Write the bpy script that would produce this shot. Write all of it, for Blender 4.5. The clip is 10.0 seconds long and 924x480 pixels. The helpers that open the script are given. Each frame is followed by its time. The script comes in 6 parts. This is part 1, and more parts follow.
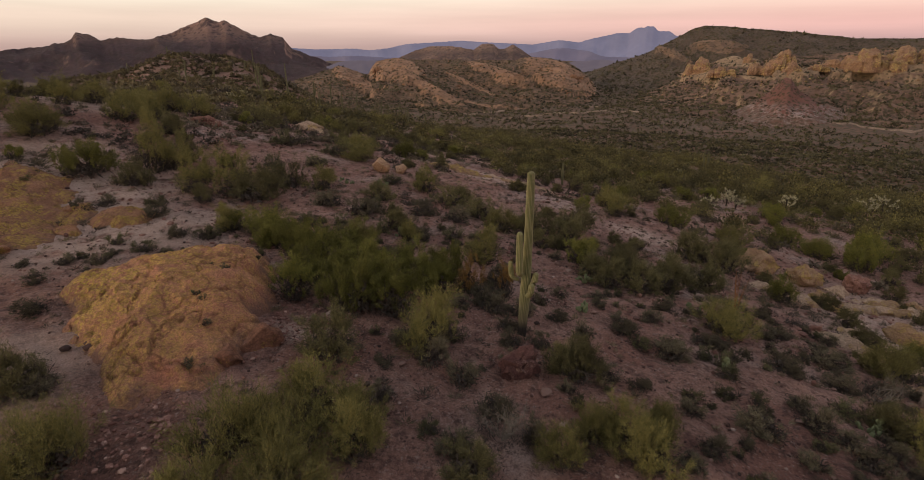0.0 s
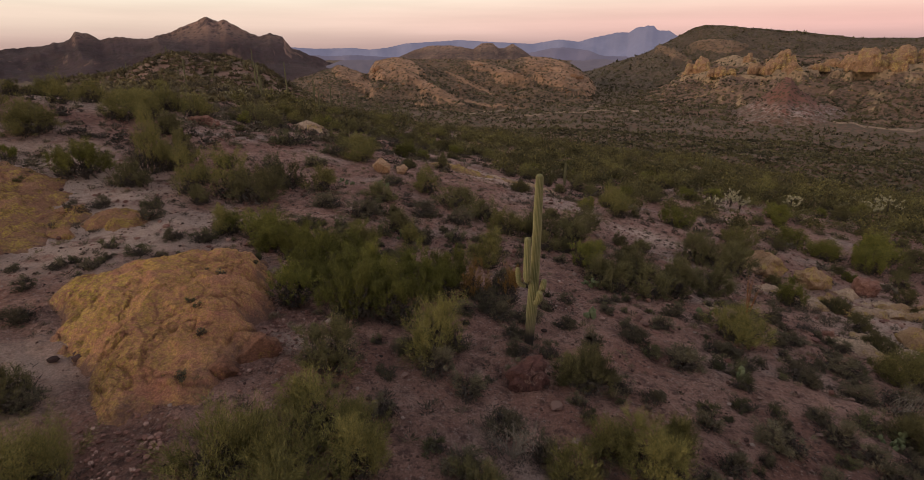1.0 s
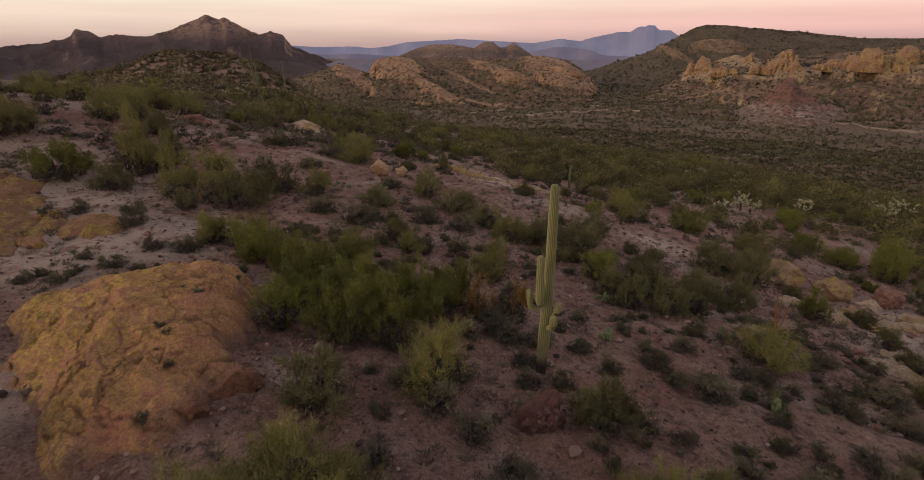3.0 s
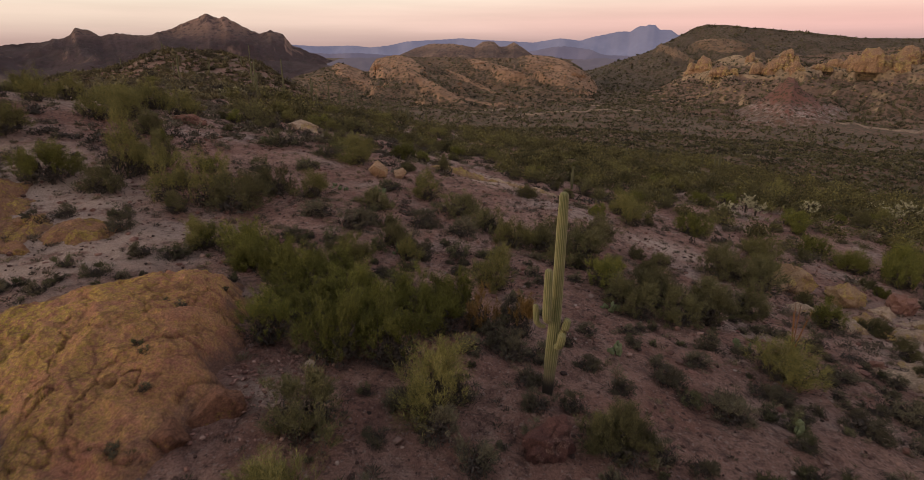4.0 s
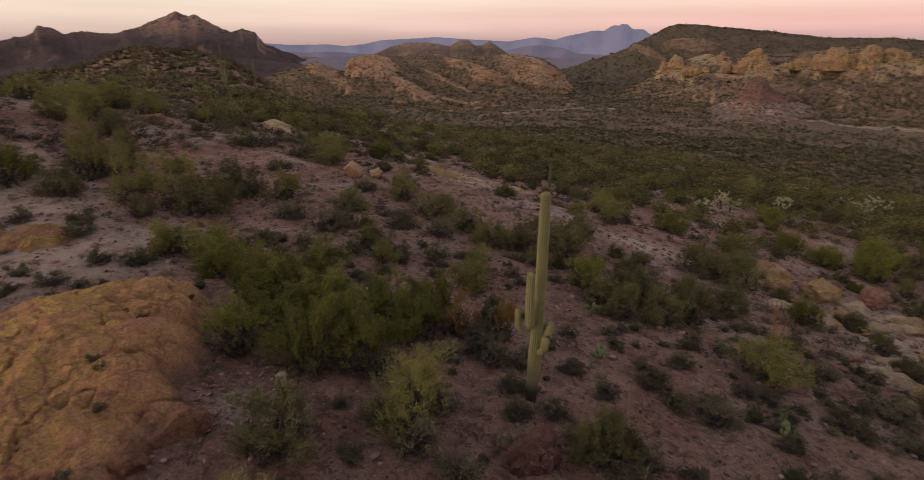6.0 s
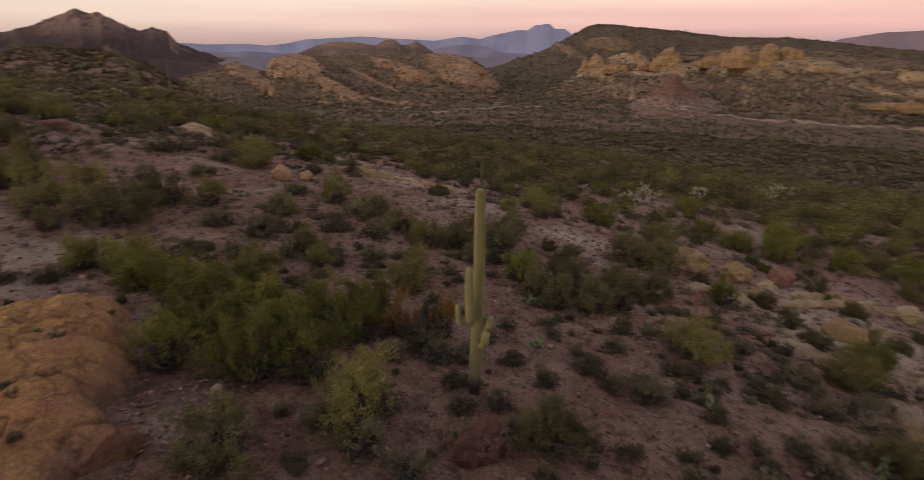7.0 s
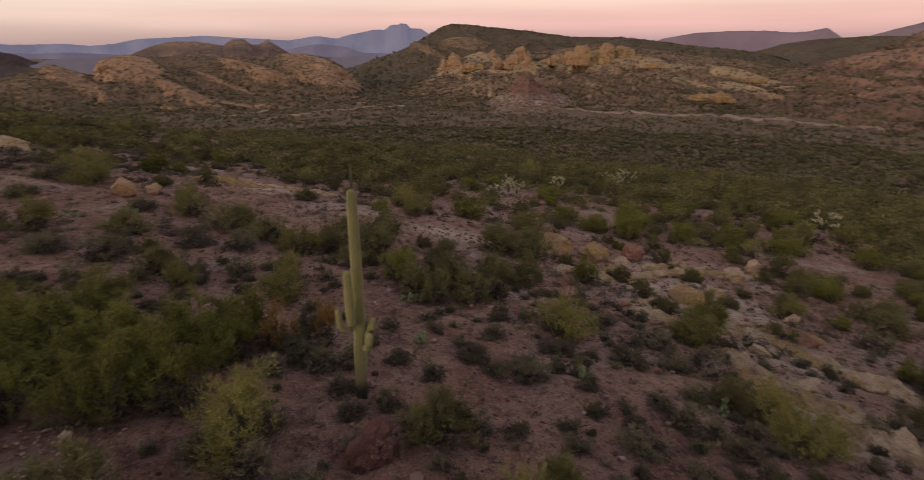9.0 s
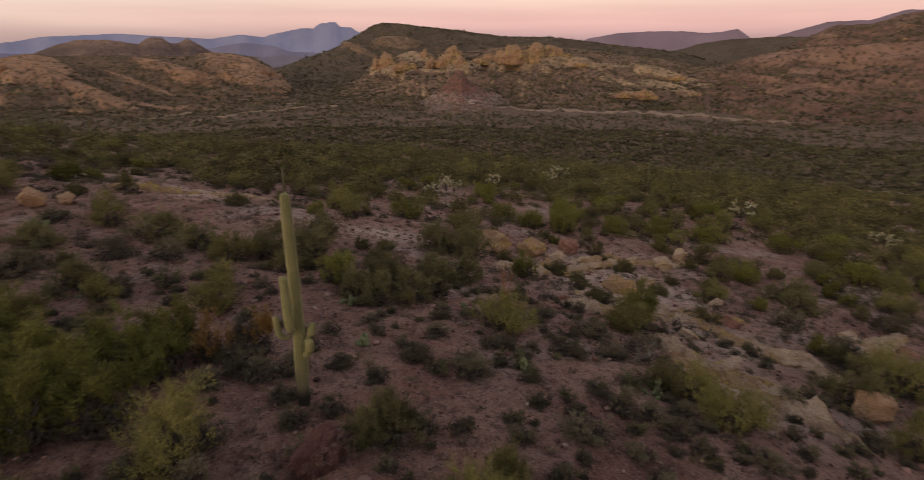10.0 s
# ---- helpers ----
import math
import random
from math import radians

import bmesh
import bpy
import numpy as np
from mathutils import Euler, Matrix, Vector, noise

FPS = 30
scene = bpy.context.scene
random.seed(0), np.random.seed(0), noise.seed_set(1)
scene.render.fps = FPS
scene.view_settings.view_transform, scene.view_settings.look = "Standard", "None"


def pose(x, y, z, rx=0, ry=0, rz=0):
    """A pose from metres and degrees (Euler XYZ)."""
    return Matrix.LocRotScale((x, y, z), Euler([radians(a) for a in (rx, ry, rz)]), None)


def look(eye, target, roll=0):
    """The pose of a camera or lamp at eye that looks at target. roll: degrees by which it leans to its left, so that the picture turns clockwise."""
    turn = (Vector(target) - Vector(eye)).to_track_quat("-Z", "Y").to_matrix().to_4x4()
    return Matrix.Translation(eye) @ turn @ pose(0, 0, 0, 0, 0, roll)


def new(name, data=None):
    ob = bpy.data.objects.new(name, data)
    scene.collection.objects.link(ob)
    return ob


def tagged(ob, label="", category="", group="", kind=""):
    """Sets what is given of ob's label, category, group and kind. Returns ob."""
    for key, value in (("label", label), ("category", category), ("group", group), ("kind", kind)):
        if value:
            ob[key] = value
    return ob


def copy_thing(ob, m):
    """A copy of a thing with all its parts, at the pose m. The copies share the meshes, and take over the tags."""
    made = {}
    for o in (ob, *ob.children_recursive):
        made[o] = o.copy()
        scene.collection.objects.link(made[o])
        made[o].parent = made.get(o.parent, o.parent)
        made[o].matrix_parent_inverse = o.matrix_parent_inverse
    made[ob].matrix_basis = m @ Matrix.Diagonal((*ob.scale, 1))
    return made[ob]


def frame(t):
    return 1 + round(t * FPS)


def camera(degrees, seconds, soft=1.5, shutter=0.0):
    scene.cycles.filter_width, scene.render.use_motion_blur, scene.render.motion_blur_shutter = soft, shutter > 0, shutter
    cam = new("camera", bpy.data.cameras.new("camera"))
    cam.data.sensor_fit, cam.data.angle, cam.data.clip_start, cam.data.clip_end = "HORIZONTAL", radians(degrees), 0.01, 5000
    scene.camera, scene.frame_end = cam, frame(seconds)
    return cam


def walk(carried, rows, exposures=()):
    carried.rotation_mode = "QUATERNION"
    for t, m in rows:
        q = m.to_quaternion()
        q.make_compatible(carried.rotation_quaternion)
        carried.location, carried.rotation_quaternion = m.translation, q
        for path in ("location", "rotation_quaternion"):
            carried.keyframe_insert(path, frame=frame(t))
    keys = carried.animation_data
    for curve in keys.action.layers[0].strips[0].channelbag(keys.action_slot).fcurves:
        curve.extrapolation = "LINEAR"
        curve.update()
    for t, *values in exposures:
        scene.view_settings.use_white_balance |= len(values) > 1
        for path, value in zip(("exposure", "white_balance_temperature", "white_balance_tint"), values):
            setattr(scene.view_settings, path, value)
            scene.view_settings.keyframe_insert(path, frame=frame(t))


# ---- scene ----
from mathutils.bvhtree import BVHTree

# ---- camera: a drone glides forward, then turns on the spot ----
cam = camera(81.2, 10.0, 0.85, 1.0)
PATH = [
    (0, (-0.162, 1.615, 8.796), (-0.125, 3.502, 8.133), -0.0),
    (0.5, (-0.247, 1.953, 8.767), (-0.208, 3.839, 8.103), 0.0),
    (1, (-0.311, 2.286, 8.744), (-0.273, 4.172, 8.079), 0.0),
    (1.5, (-0.354, 2.692, 8.71), (-0.316, 4.577, 8.044), 0.1),
    (2, (-0.387, 3.146, 8.667), (-0.348, 5.032, 8.0), 0.2),
    (2.5, (-0.387, 3.607, 8.632), (-0.349, 5.492, 7.965), 0.2),
    (4, (-0.408, 5.174, 8.549), (-0.37, 7.058, 7.879), 0.3),
    (4.5, (-0.399, 5.566, 8.497), (-0.362, 7.45, 7.827), 0.3),
    (5, (-0.393, 5.753, 8.454), (-0.355, 7.637, 7.782), 0.4),
    (6.5, (-0.412, 5.714, 8.445), (-0.191, 7.584, 7.771), 0.3),
    (7, (-0.471, 5.626, 8.451), (-0.113, 7.475, 7.777), 0.3),
    (7.5, (-0.498, 5.549, 8.472), (-0.012, 7.368, 7.797), 0.2),
    (8, (-0.529, 5.554, 8.461), (0.072, 7.338, 7.788), 0.2),
    (8.5, (-0.514, 5.579, 8.44), (0.187, 7.327, 7.767), 0.1),
    (9, (-0.5, 5.552, 8.441), (0.296, 7.259, 7.767), 0.1),
    (9.5, (-0.513, 5.517, 8.422), (0.381, 7.173, 7.747), 0.1),
    (10, (-0.516, 5.492, 8.452), (0.477, 7.092, 7.776), 0.2),
]
walk(cam, [(t, look(eye, target, roll)) for t, eye, target, roll in PATH], [(0.0, 0.0), (8.0, 0.0), (9.0, -0.03), (10.0, -0.06)])


# ---- lie of the land ----
def smooth(x, xs, ys):
    """A smooth curve through a few knots (cubic Hermite), level beyond the ends."""
    xs, ys = np.asarray(xs, float), np.asarray(ys, float)
    x = np.clip(np.asarray(x, float), xs[0], xs[-1])
    slope = np.gradient(ys, xs)
    slope[0] = slope[-1] = 0.0
    i = np.clip(np.searchsorted(xs, x, side="right") - 1, 0, len(xs) - 2)
    w = xs[i + 1] - xs[i]
    s = (x - xs[i]) / w
    return ((2 * s**3 - 3 * s**2 + 1) * ys[i] + (s**3 - 2 * s**2 + s) * w * slope[i]
            + (3 * s**2 - 2 * s**3) * ys[i + 1] + (s**3 - s**2) * w * slope[i + 1])


def waves(x, y, size, seed, octaves=4):
    """Soft rolling noise about -1 to 1 from sums of turned sine waves; size is the longest bump in metres."""
    total, amp = 0.0, 1.0
    rng = random.Random(seed)
    for _ in range(octaves):
        layer = 0.0
        for _ in range(4):
            a, ph, k = rng.uniform(0, math.tau), rng.uniform(0, math.tau), math.tau / size * rng.uniform(0.7, 1.3)
            layer = layer + np.sin(k * (math.cos(a) * x + math.sin(a) * y) + ph + 1.3 * np.sin(0.6 * k * (math.sin(a) * x - math.cos(a) * y) + 2 * ph))
        total = total + amp * layer / 3
        amp, size = amp * 0.5, size * 0.47
    return total


CREST_Y = (-60, -20, 17, 30, 52, 80, 120, 152, 184, 215, 300, 900)
CREST_X = (-6, -8, -9.5, -12, -24, -42, -60, -70, -78, -88, -125, -380)
CREST_Z = (-2, 0.4, 0.9, 0.2, 0.9, 1.5, 1.6, -4.5, -17, -25, -38, -45)
SIDE_U = (-900, -300, -100, -10, 0, 10, 20, 30, 38, 50, 62, 76, 110, 150, 200, 300, 600, 1200)
SIDE_Z = (-40, -18, -1, 0, 0, -0.7, -2.4, -5.1, -6.8, -8.8, -10.1, -12.2, -17.5, -27, -39, -52, -58, -60)


def land(x, y):
    """Height of the ground: a spur with its crest to the west, and the basin that it falls to."""
    x, y = np.asarray(x, float), np.asarray(y, float)
    lean = (smooth(y + 4, CREST_Y, CREST_X) - smooth(y - 4, CREST_Y, CREST_X)) / 8
    u = (x - smooth(y, CREST_Y, CREST_X)) / np.sqrt(1 + lean**2)
    z = smooth(y, CREST_Y, CREST_Z) + smooth(u, SIDE_U, SIDE_Z)
    z = z + smooth(y, (50, 80), (0, 1)) * smooth(u, (-150, -60, -35, -18, -8), (-9, -8, -6.5, -3.6, 0))
    # a swell on the west side of the crest
    z = z + 4.8 * np.exp(-0.5 * (((x + 39) / np.where(x < -39, 22, 13)) ** 2 + ((y - 44.5) / 13) ** 2))
    # the hill that closes the crest to the north-west
    z = z + 22 * np.exp(-0.5 * (np.abs((x + 88) / np.where(x < -88, 70, 48)) ** 3 + ((y - 182) / 21) ** 2))
    far = np.hypot(x, y - 5)
    basin = -52 + 3 * waves(x, y, 400, 5, 3)
    z = basin + np.logaddexp(0, (z - basin) / 5) * 5
    rough = np.clip((far - 30) / 200, 0, 1)
    return z + 0.13 * waves(x, y, 7, 3, 4) + rough * 1.1 * waves(x, y, 60, 8, 3)


def land_at(x, y):
    return float(land(x, y))


# ---- dusk: a bright low sky, the sun just gone down on the left behind the camera ----
SUN_BEARING, SUN_HEIGHT = -112.0, 9.0
world = bpy.data.worlds.new("dusk_sky")
scene.world = world
world.use_nodes = True
wn, wl = world.node_tree.nodes, world.node_tree.links
wn.clear()
w_out = wn.new("ShaderNodeOutputWorld")
w_back = wn.new("ShaderNodeBackground")
w_sky = wn.new("ShaderNodeTexSky")
w_sky.sky_type, w_sky.sun_disc = "NISHITA", False
w_sky.sun_elevation, w_sky.sun_rotation = radians(2.0), radians(SUN_BEARING)
w_sky.air_density, w_sky.dust_density = 1.0, 2.0
w_at = wn.new("ShaderNodeTexCoord")
w_axes = wn.new("ShaderNodeSeparateXYZ")
wl.new(w_at.outputs["Generated"], w_axes.inputs[0])


def sky_ramp(stops):
    ramp = wn.new("ShaderNodeValToRGB")
    ramp.color_ramp.interpolation = "EASE"
    for n, (at, rgb) in enumerate(stops):
        e = ramp.color_ramp.elements[n] if n < 2 else ramp.color_ramp.elements.new(at)
        e.position, e.color = at, (*rgb, 1)
    wl.new(w_axes.outputs["Z"], ramp.inputs[0])
    return ramp


w_warm = sky_ramp([(0.0, (0.55, 0.38, 0.34)), (1.0, (0.40, 0.40, 0.455)), (0.045, (0.86, 0.68, 0.57)), (0.10, (1.0, 0.93, 0.76)), (0.28, (0.92, 0.78, 0.62)), (0.6, (0.54, 0.52, 0.55))])
w_pink = sky_ramp([(0.0, (0.46, 0.31, 0.32)), (1.0, (0.40, 0.40, 0.455)), (0.04, (0.84, 0.50, 0.47)), (0.10, (0.97, 0.735, 0.615)), (0.28, (0.74, 0.60, 0.55)), (0.6, (0.49, 0.48, 0.54))])
w_turn = wn.new("ShaderNodeMapRange")
w_turn.interpolation_type = "SMOOTHSTEP"
w_turn.inputs["From Min"].default_value, w_turn.inputs["From Max"].default_value = -0.65, 0.7
wl.new(w_axes.outputs["X"], w_turn.inputs["Value"])
w_mix = wn.new("ShaderNodeMix")
w_mix.data_type = "RGBA"
wl.new(w_turn.outputs[0], w_mix.inputs[0])
wl.new(w_warm.outputs[0], w_mix.inputs[6])
wl.new(w_pink.outputs[0], w_mix.inputs[7])
# thin streaks of high cloud
w_map = wn.new("ShaderNodeMapping")
w_map.inputs["Scale"].default_value = (1.5, 1.5, 22)
wl.new(w_at.outputs["Generated"], w_map.inputs[0])
w_streak = wn.new("ShaderNodeTexNoise")
w_streak.inputs["Scale"].default_value, w_streak.inputs["Detail"].default_value = 2.2, 5
wl.new(w_map.outputs[0], w_streak.inputs[0])
w_soft = wn.new("ShaderNodeMapRange")
for key, value in (("From Min", 0.35), ("From Max", 0.7), ("To Min", 0.94), ("To Max", 1.05)):
    w_soft.inputs[key].default_value = value
wl.new(w_streak.outputs[0], w_soft.inputs["Value"])
w_cloud = wn.new("ShaderNodeMix")
w_cloud.data_type, w_cloud.blend_type = "RGBA", "MULTIPLY"
w_cloud.inputs[0].default_value = 1
wl.new(w_mix.outputs[2], w_cloud.inputs[6])
wl.new(w_soft.outputs[0], w_cloud.inputs[7])
w_dim = wn.new("ShaderNodeMix")
w_dim.data_type, w_dim.blend_type = "RGBA", "ADD"
w_dim.inputs[0].default_value = 0.05
wl.new(w_cloud.outputs[2], w_dim.inputs[6])
wl.new(w_sky.outputs[0], w_dim.inputs[7])
wl.new(w_dim.outputs[2], w_back.inputs[0])
w_back.inputs[1].default_value = 1.0
wl.new(w_back.outputs[0], w_out.inputs[0])

glow = new("sun", bpy.data.lights.new("sun", "SUN"))
glow.data.energy, glow.data.angle, glow.data.color = 1.45, radians(35), (1.0, 0.77, 0.56)
SUN_AZ, SUN_EL = radians(SUN_BEARING), radians(SUN_HEIGHT)
glow.matrix_basis = look((math.sin(SUN_AZ) * math.cos(SUN_EL) * 300, math.cos(SUN_AZ) * math.cos(SUN_EL) * 300, math.sin(SUN_EL) * 300), (0, 0, 0))
tagged(glow, "low warm glow of the sunset", "sun", kind="structure")


# ---- materials ----
def material(name, rough=0.9):
    mat = bpy.data.materials.new(name)
    mat.use_nodes = True
    t = mat.node_tree
    bsdf = t.nodes["Principled BSDF"]
    bsdf.inputs["Roughness"].default_value = rough
    bsdf.inputs["Specular IOR Level"].default_value = 0.2
    return mat, t, bsdf


def node(t, kind, **values):
    n = t.nodes.new(kind)
    for key, value in values.items():
        n.inputs[key.replace("_", " ")].default_value = value
    return n


def blend(t, fac, a, b, how="MIX"):
    """A colour mix; fac, a and b are sockets or values."""
    m = t.nodes.new("ShaderNodeMix")
    m.data_type, m.blend_type = "RGBA", how
    for socket, v in ((m.inputs[0], fac), (m.inputs[6], a), (m.inputs[7], b)):
        if isinstance(v, (int, float)):
            socket.default_value = v if socket.type == "VALUE" else (v, v, v, 1)
        elif isinstance(v, tuple):
            socket.default_value = (*v, 1)
        else:
            t.links.new(v, socket)
    return m.outputs[2]


def noise_at(t, where, size, detail=5, rough=0.6, lo=0.4, hi=0.6):
    """Noise with bumps of that many metres, stretched from lo..hi to 0..1."""
    n = node(t, "ShaderNodeTexNoise", Scale=1 / size, Detail=detail, Roughness=rough)
    t.links.new(where, n.inputs["Vector"])
    r = node(t, "ShaderNodeMapRange", From_Min=lo, From_Max=hi)
    t.links.new(n.outputs[0], r.inputs["Value"])
    return r.outputs[0]


def cells_at(t, where, size, lo, hi, feature="F1"):
    v = node(t, "ShaderNodeTexVoronoi", Scale=1 / size)
    v.feature = feature
    t.links.new(where, v.inputs["Vector"])
    r = node(t, "ShaderNodeMapRange", From_Min=lo, From_Max=hi)
    t.links.new(v.outputs[0], r.inputs["Value"])
    return r.outputs[0]


def times(t, a, b):
    m = t.nodes.new("ShaderNodeMath")
    m.operation = "MULTIPLY"
    for socket, v in zip(m.inputs, (a, b)):
        if isinstance(v, (int, float)):
            socket.default_value = v
        else:
            t.links.new(v, socket)
    return m.outputs[0]


def bump(t, bsdf, height, depth, strength=0.8):
    b = node(t, "ShaderNodeBump", Strength=strength, Distance=depth)
    t.links.new(height, b.inputs["Height"])
    t.links.new(b.outputs[0], bsdf.inputs["Normal"])


def place_of(t):
    return t.nodes.new("ShaderNodeTexCoord").outputs["Object"]


def soil_material():
    mat, t, bsdf = material("desert_soil", 0.95)
    at = place_of(t)
    c = blend(t, noise_at(t, at, 3.5, 6, 0.65), (0.243, 0.127, 0.10), (0.338, 0.207, 0.168))
    c = blend(t, times(t, noise_at(t, at, 8.0, 6, 0.62, 0.53, 0.63), 0.8), c, (0.37, 0.285, 0.25))
    c = blend(t, times(t, noise_at(t, at, 1.3, 6, 0.7, 0.50, 0.68), 0.75), c, (0.13, 0.068, 0.056))
    c = blend(t, times(t, noise_at(t, at, 0.35, 5, 0.75, 0.50, 0.62), 0.75), c, (0.075, 0.045, 0.04))
    c = blend(t, times(t, noise_at(t, at, 0.11, 3, 0.6, 0.58, 0.66), 0.6), c, (0.37, 0.28, 0.25))
    c = blend(t, times(t, noise_at(t, at, 0.16, 4, 0.7, 0.57, 0.65), 0.7), c, (0.06, 0.038, 0.034))
    # paler caliche laid bare in patches
    for spot, reach in (((-16.2, 25.4, 0.7), 6.2), ((-19.7, 31.7, 1.2), 5.4), ((-31.5, 50.0, 4.6), 5.0), ((-24.5, 34.5, 2.2), 6.5), ((21.5, 17.5, -4.5), 3.6), ((16.8, 13.2, -3.0), 3.0), ((27.0, 24.0, -6.0), 3.6), ((13.4, 37.9, -3.6), 4.0), ((22.0, 24.5, -5), 5.6), ((3.6, 50.5, -2.6), 4.8), ((17.0, 15.0, -4), 2.6), ((25.5, 30.0, -6), 6.0), ((-4.6, 16.2, 0.8), 1.6), ((-12.5, 13.5, 0.8), 3.4), ((-5.8, 21.8, 0.6), 2.0)):
        gap = t.nodes.new("ShaderNodeVectorMath")
        gap.operation = "DISTANCE"
        gap.inputs[1].default_value = spot
        t.links.new(at, gap.inputs[0])
        rim = node(t, "ShaderNodeMapRange", From_Min=reach, From_Max=reach * 0.4)
        t.links.new(gap.outputs["Value"], rim.inputs["Value"])
        c = blend(t, times(t, times(t, rim.outputs[0], noise_at(t, at, 1.1, 6, 0.7, 0.36, 0.52)), 0.85), c, (0.46, 0.35, 0.295))
    # far off the ground is seen through low scrub
    far = t.nodes.new("ShaderNodeVectorMath")
    far.operation = "LENGTH"
    t.links.new(at, far.inputs[0])
    r = node(t, "ShaderNodeMapRange", From_Min=80, From_Max=240)
    t.links.new(far.outputs["Value"], r.inputs["Value"])
    scrub = blend(t, noise_at(t, at, 60.0, 5, 0.6, 0.4, 0.62), (0.118, 0.072, 0.05), (0.155, 0.096, 0.07))
    scrub = blend(t, times(t, cells_at(t, at, 3.2, 0.60, 0.36), 0.75), scrub, (0.062, 0.06, 0.036))
    c = blend(t, r.outputs[0], c, scrub)
    c = blend(t, times(t, noise_at(t, at, 0.06, 3, 0.75, 0.35, 0.65), 0.75), blend(t, 1.0, c, (1.45, 1.42, 1.4), "MULTIPLY"), blend(t, 1.0, c, (0.6, 0.58, 0.58), "MULTIPLY"))
    t.links.new(c, bsdf.inputs["Base Color"])
    bump(t, bsdf, noise_at(t, at, 0.24, 8, 0.85, 0.2, 0.8), 0.14, 1.0)
    return mat


def rock_material(name, main, stain, lichen, lichen_much, size=1.0, seam=0.5, sided=0.0, dusty=False):
    """Weathered rock: two tones, lichen patches, dark cracks and grain; size scales the pattern."""
    mat, t, bsdf = material(name, 0.95)
    at = place_of(t)
    c = blend(t, noise_at(t, at, 1.6 * size, 6, 0.62, 0.38, 0.62), main, stain)
    if lichen_much > 0:
        edge = 0.62 - 0.22 * lichen_much
        patch = times(t, noise_at(t, at, 1.1 * size, 9, 0.82, edge, edge + 0.06), noise_at(t, at, 0.12 * size, 4, 0.8, 0.40, 0.55))
        if sided:
            axes = t.nodes.new("ShaderNodeSeparateXYZ")
            t.links.new(at, axes.inputs[0])
            away = node(t, "ShaderNodeMapRange", From_Min=sided, From_Max=-sided, To_Min=0.12, To_Max=1.0)
            t.links.new(axes.outputs["X"], away.inputs["Value"])
            patch = times(t, patch, away.outputs[0])
        c = blend(t, patch, c, lichen)
    c = blend(t, times(t, noise_at(t, at, 0.5 * size, 6, 0.75, 0.55, 0.72), 0.6), c, tuple(0.6 * v for v in stain))
    c = blend(t, times(t, noise_at(t, at, 0.10 * size, 5, 0.8, 0.46, 0.62), seam), c, tuple(0.42 * v for v in main))
    warp = node(t, "ShaderNodeTexNoise", Scale=1.1 / size, Detail=4)
    t.links.new(at, warp.inputs["Vector"])
    bent = t.nodes.new("ShaderNodeVectorMath")
    bent.operation = "MULTIPLY_ADD"
    bent.inputs[1].default_value = (1.6 * size, 1.6 * size, 1.6 * size)
    t.links.new(warp.outputs["Color"], bent.inputs[0])
    t.links.new(at, bent.inputs[2])
    split = times(t, cells_at(t, bent.outputs[0], 1.5 * size, 0.05, 0.01, "DISTANCE_TO_EDGE"), noise_at(t, at, 1.2 * size, 4, 0.6, 0.42, 0.55))
    c = blend(t, times(t, split, 0.5), c, tuple(0.3 * v for v in stain))
    if dusty:
        rim = t.nodes.new("ShaderNodeAttribute")
        rim.attribute_name = "dust"
        drift = t.nodes.new("ShaderNodeMath")
        drift.operation = "MULTIPLY_ADD"
        drift.inputs[1].default_value, drift.inputs[2].default_value = 0.9, -0.45
        t.links.new(noise_at(t, at, 0.9 * size, 7, 0.75, 0.3, 0.7), drift.inputs[0])
        total = t.nodes.new("ShaderNodeMath")
        t.links.new(rim.outputs["Fac"], total.inputs[0])
        t.links.new(drift.outputs[0], total.inputs[1])
        lies = node(t, "ShaderNodeMapRange", From_Min=0.42, From_Max=0.85)
        t.links.new(total.outputs[0], lies.inputs["Value"])
        c = blend(t, lies.outputs[0], c, (0.255, 0.145, 0.113))
    c = blend(t, noise_at(t, at, 0.055 * size, 4, 0.8, 0.35, 0.65), blend(t, 1.0, c, (1.28, 1.26, 1.2), "MULTIPLY"), blend(t, 1.0, c, (0.62, 0.6, 0.6), "MULTIPLY"))
    t.links.new(c, bsdf.inputs["Base Color"])
    bump(t, bsdf, noise_at(t, at, 0.3 * size, 10, 0.82, 0.2, 0.8), 0.14 * size, 1.0)
    return mat


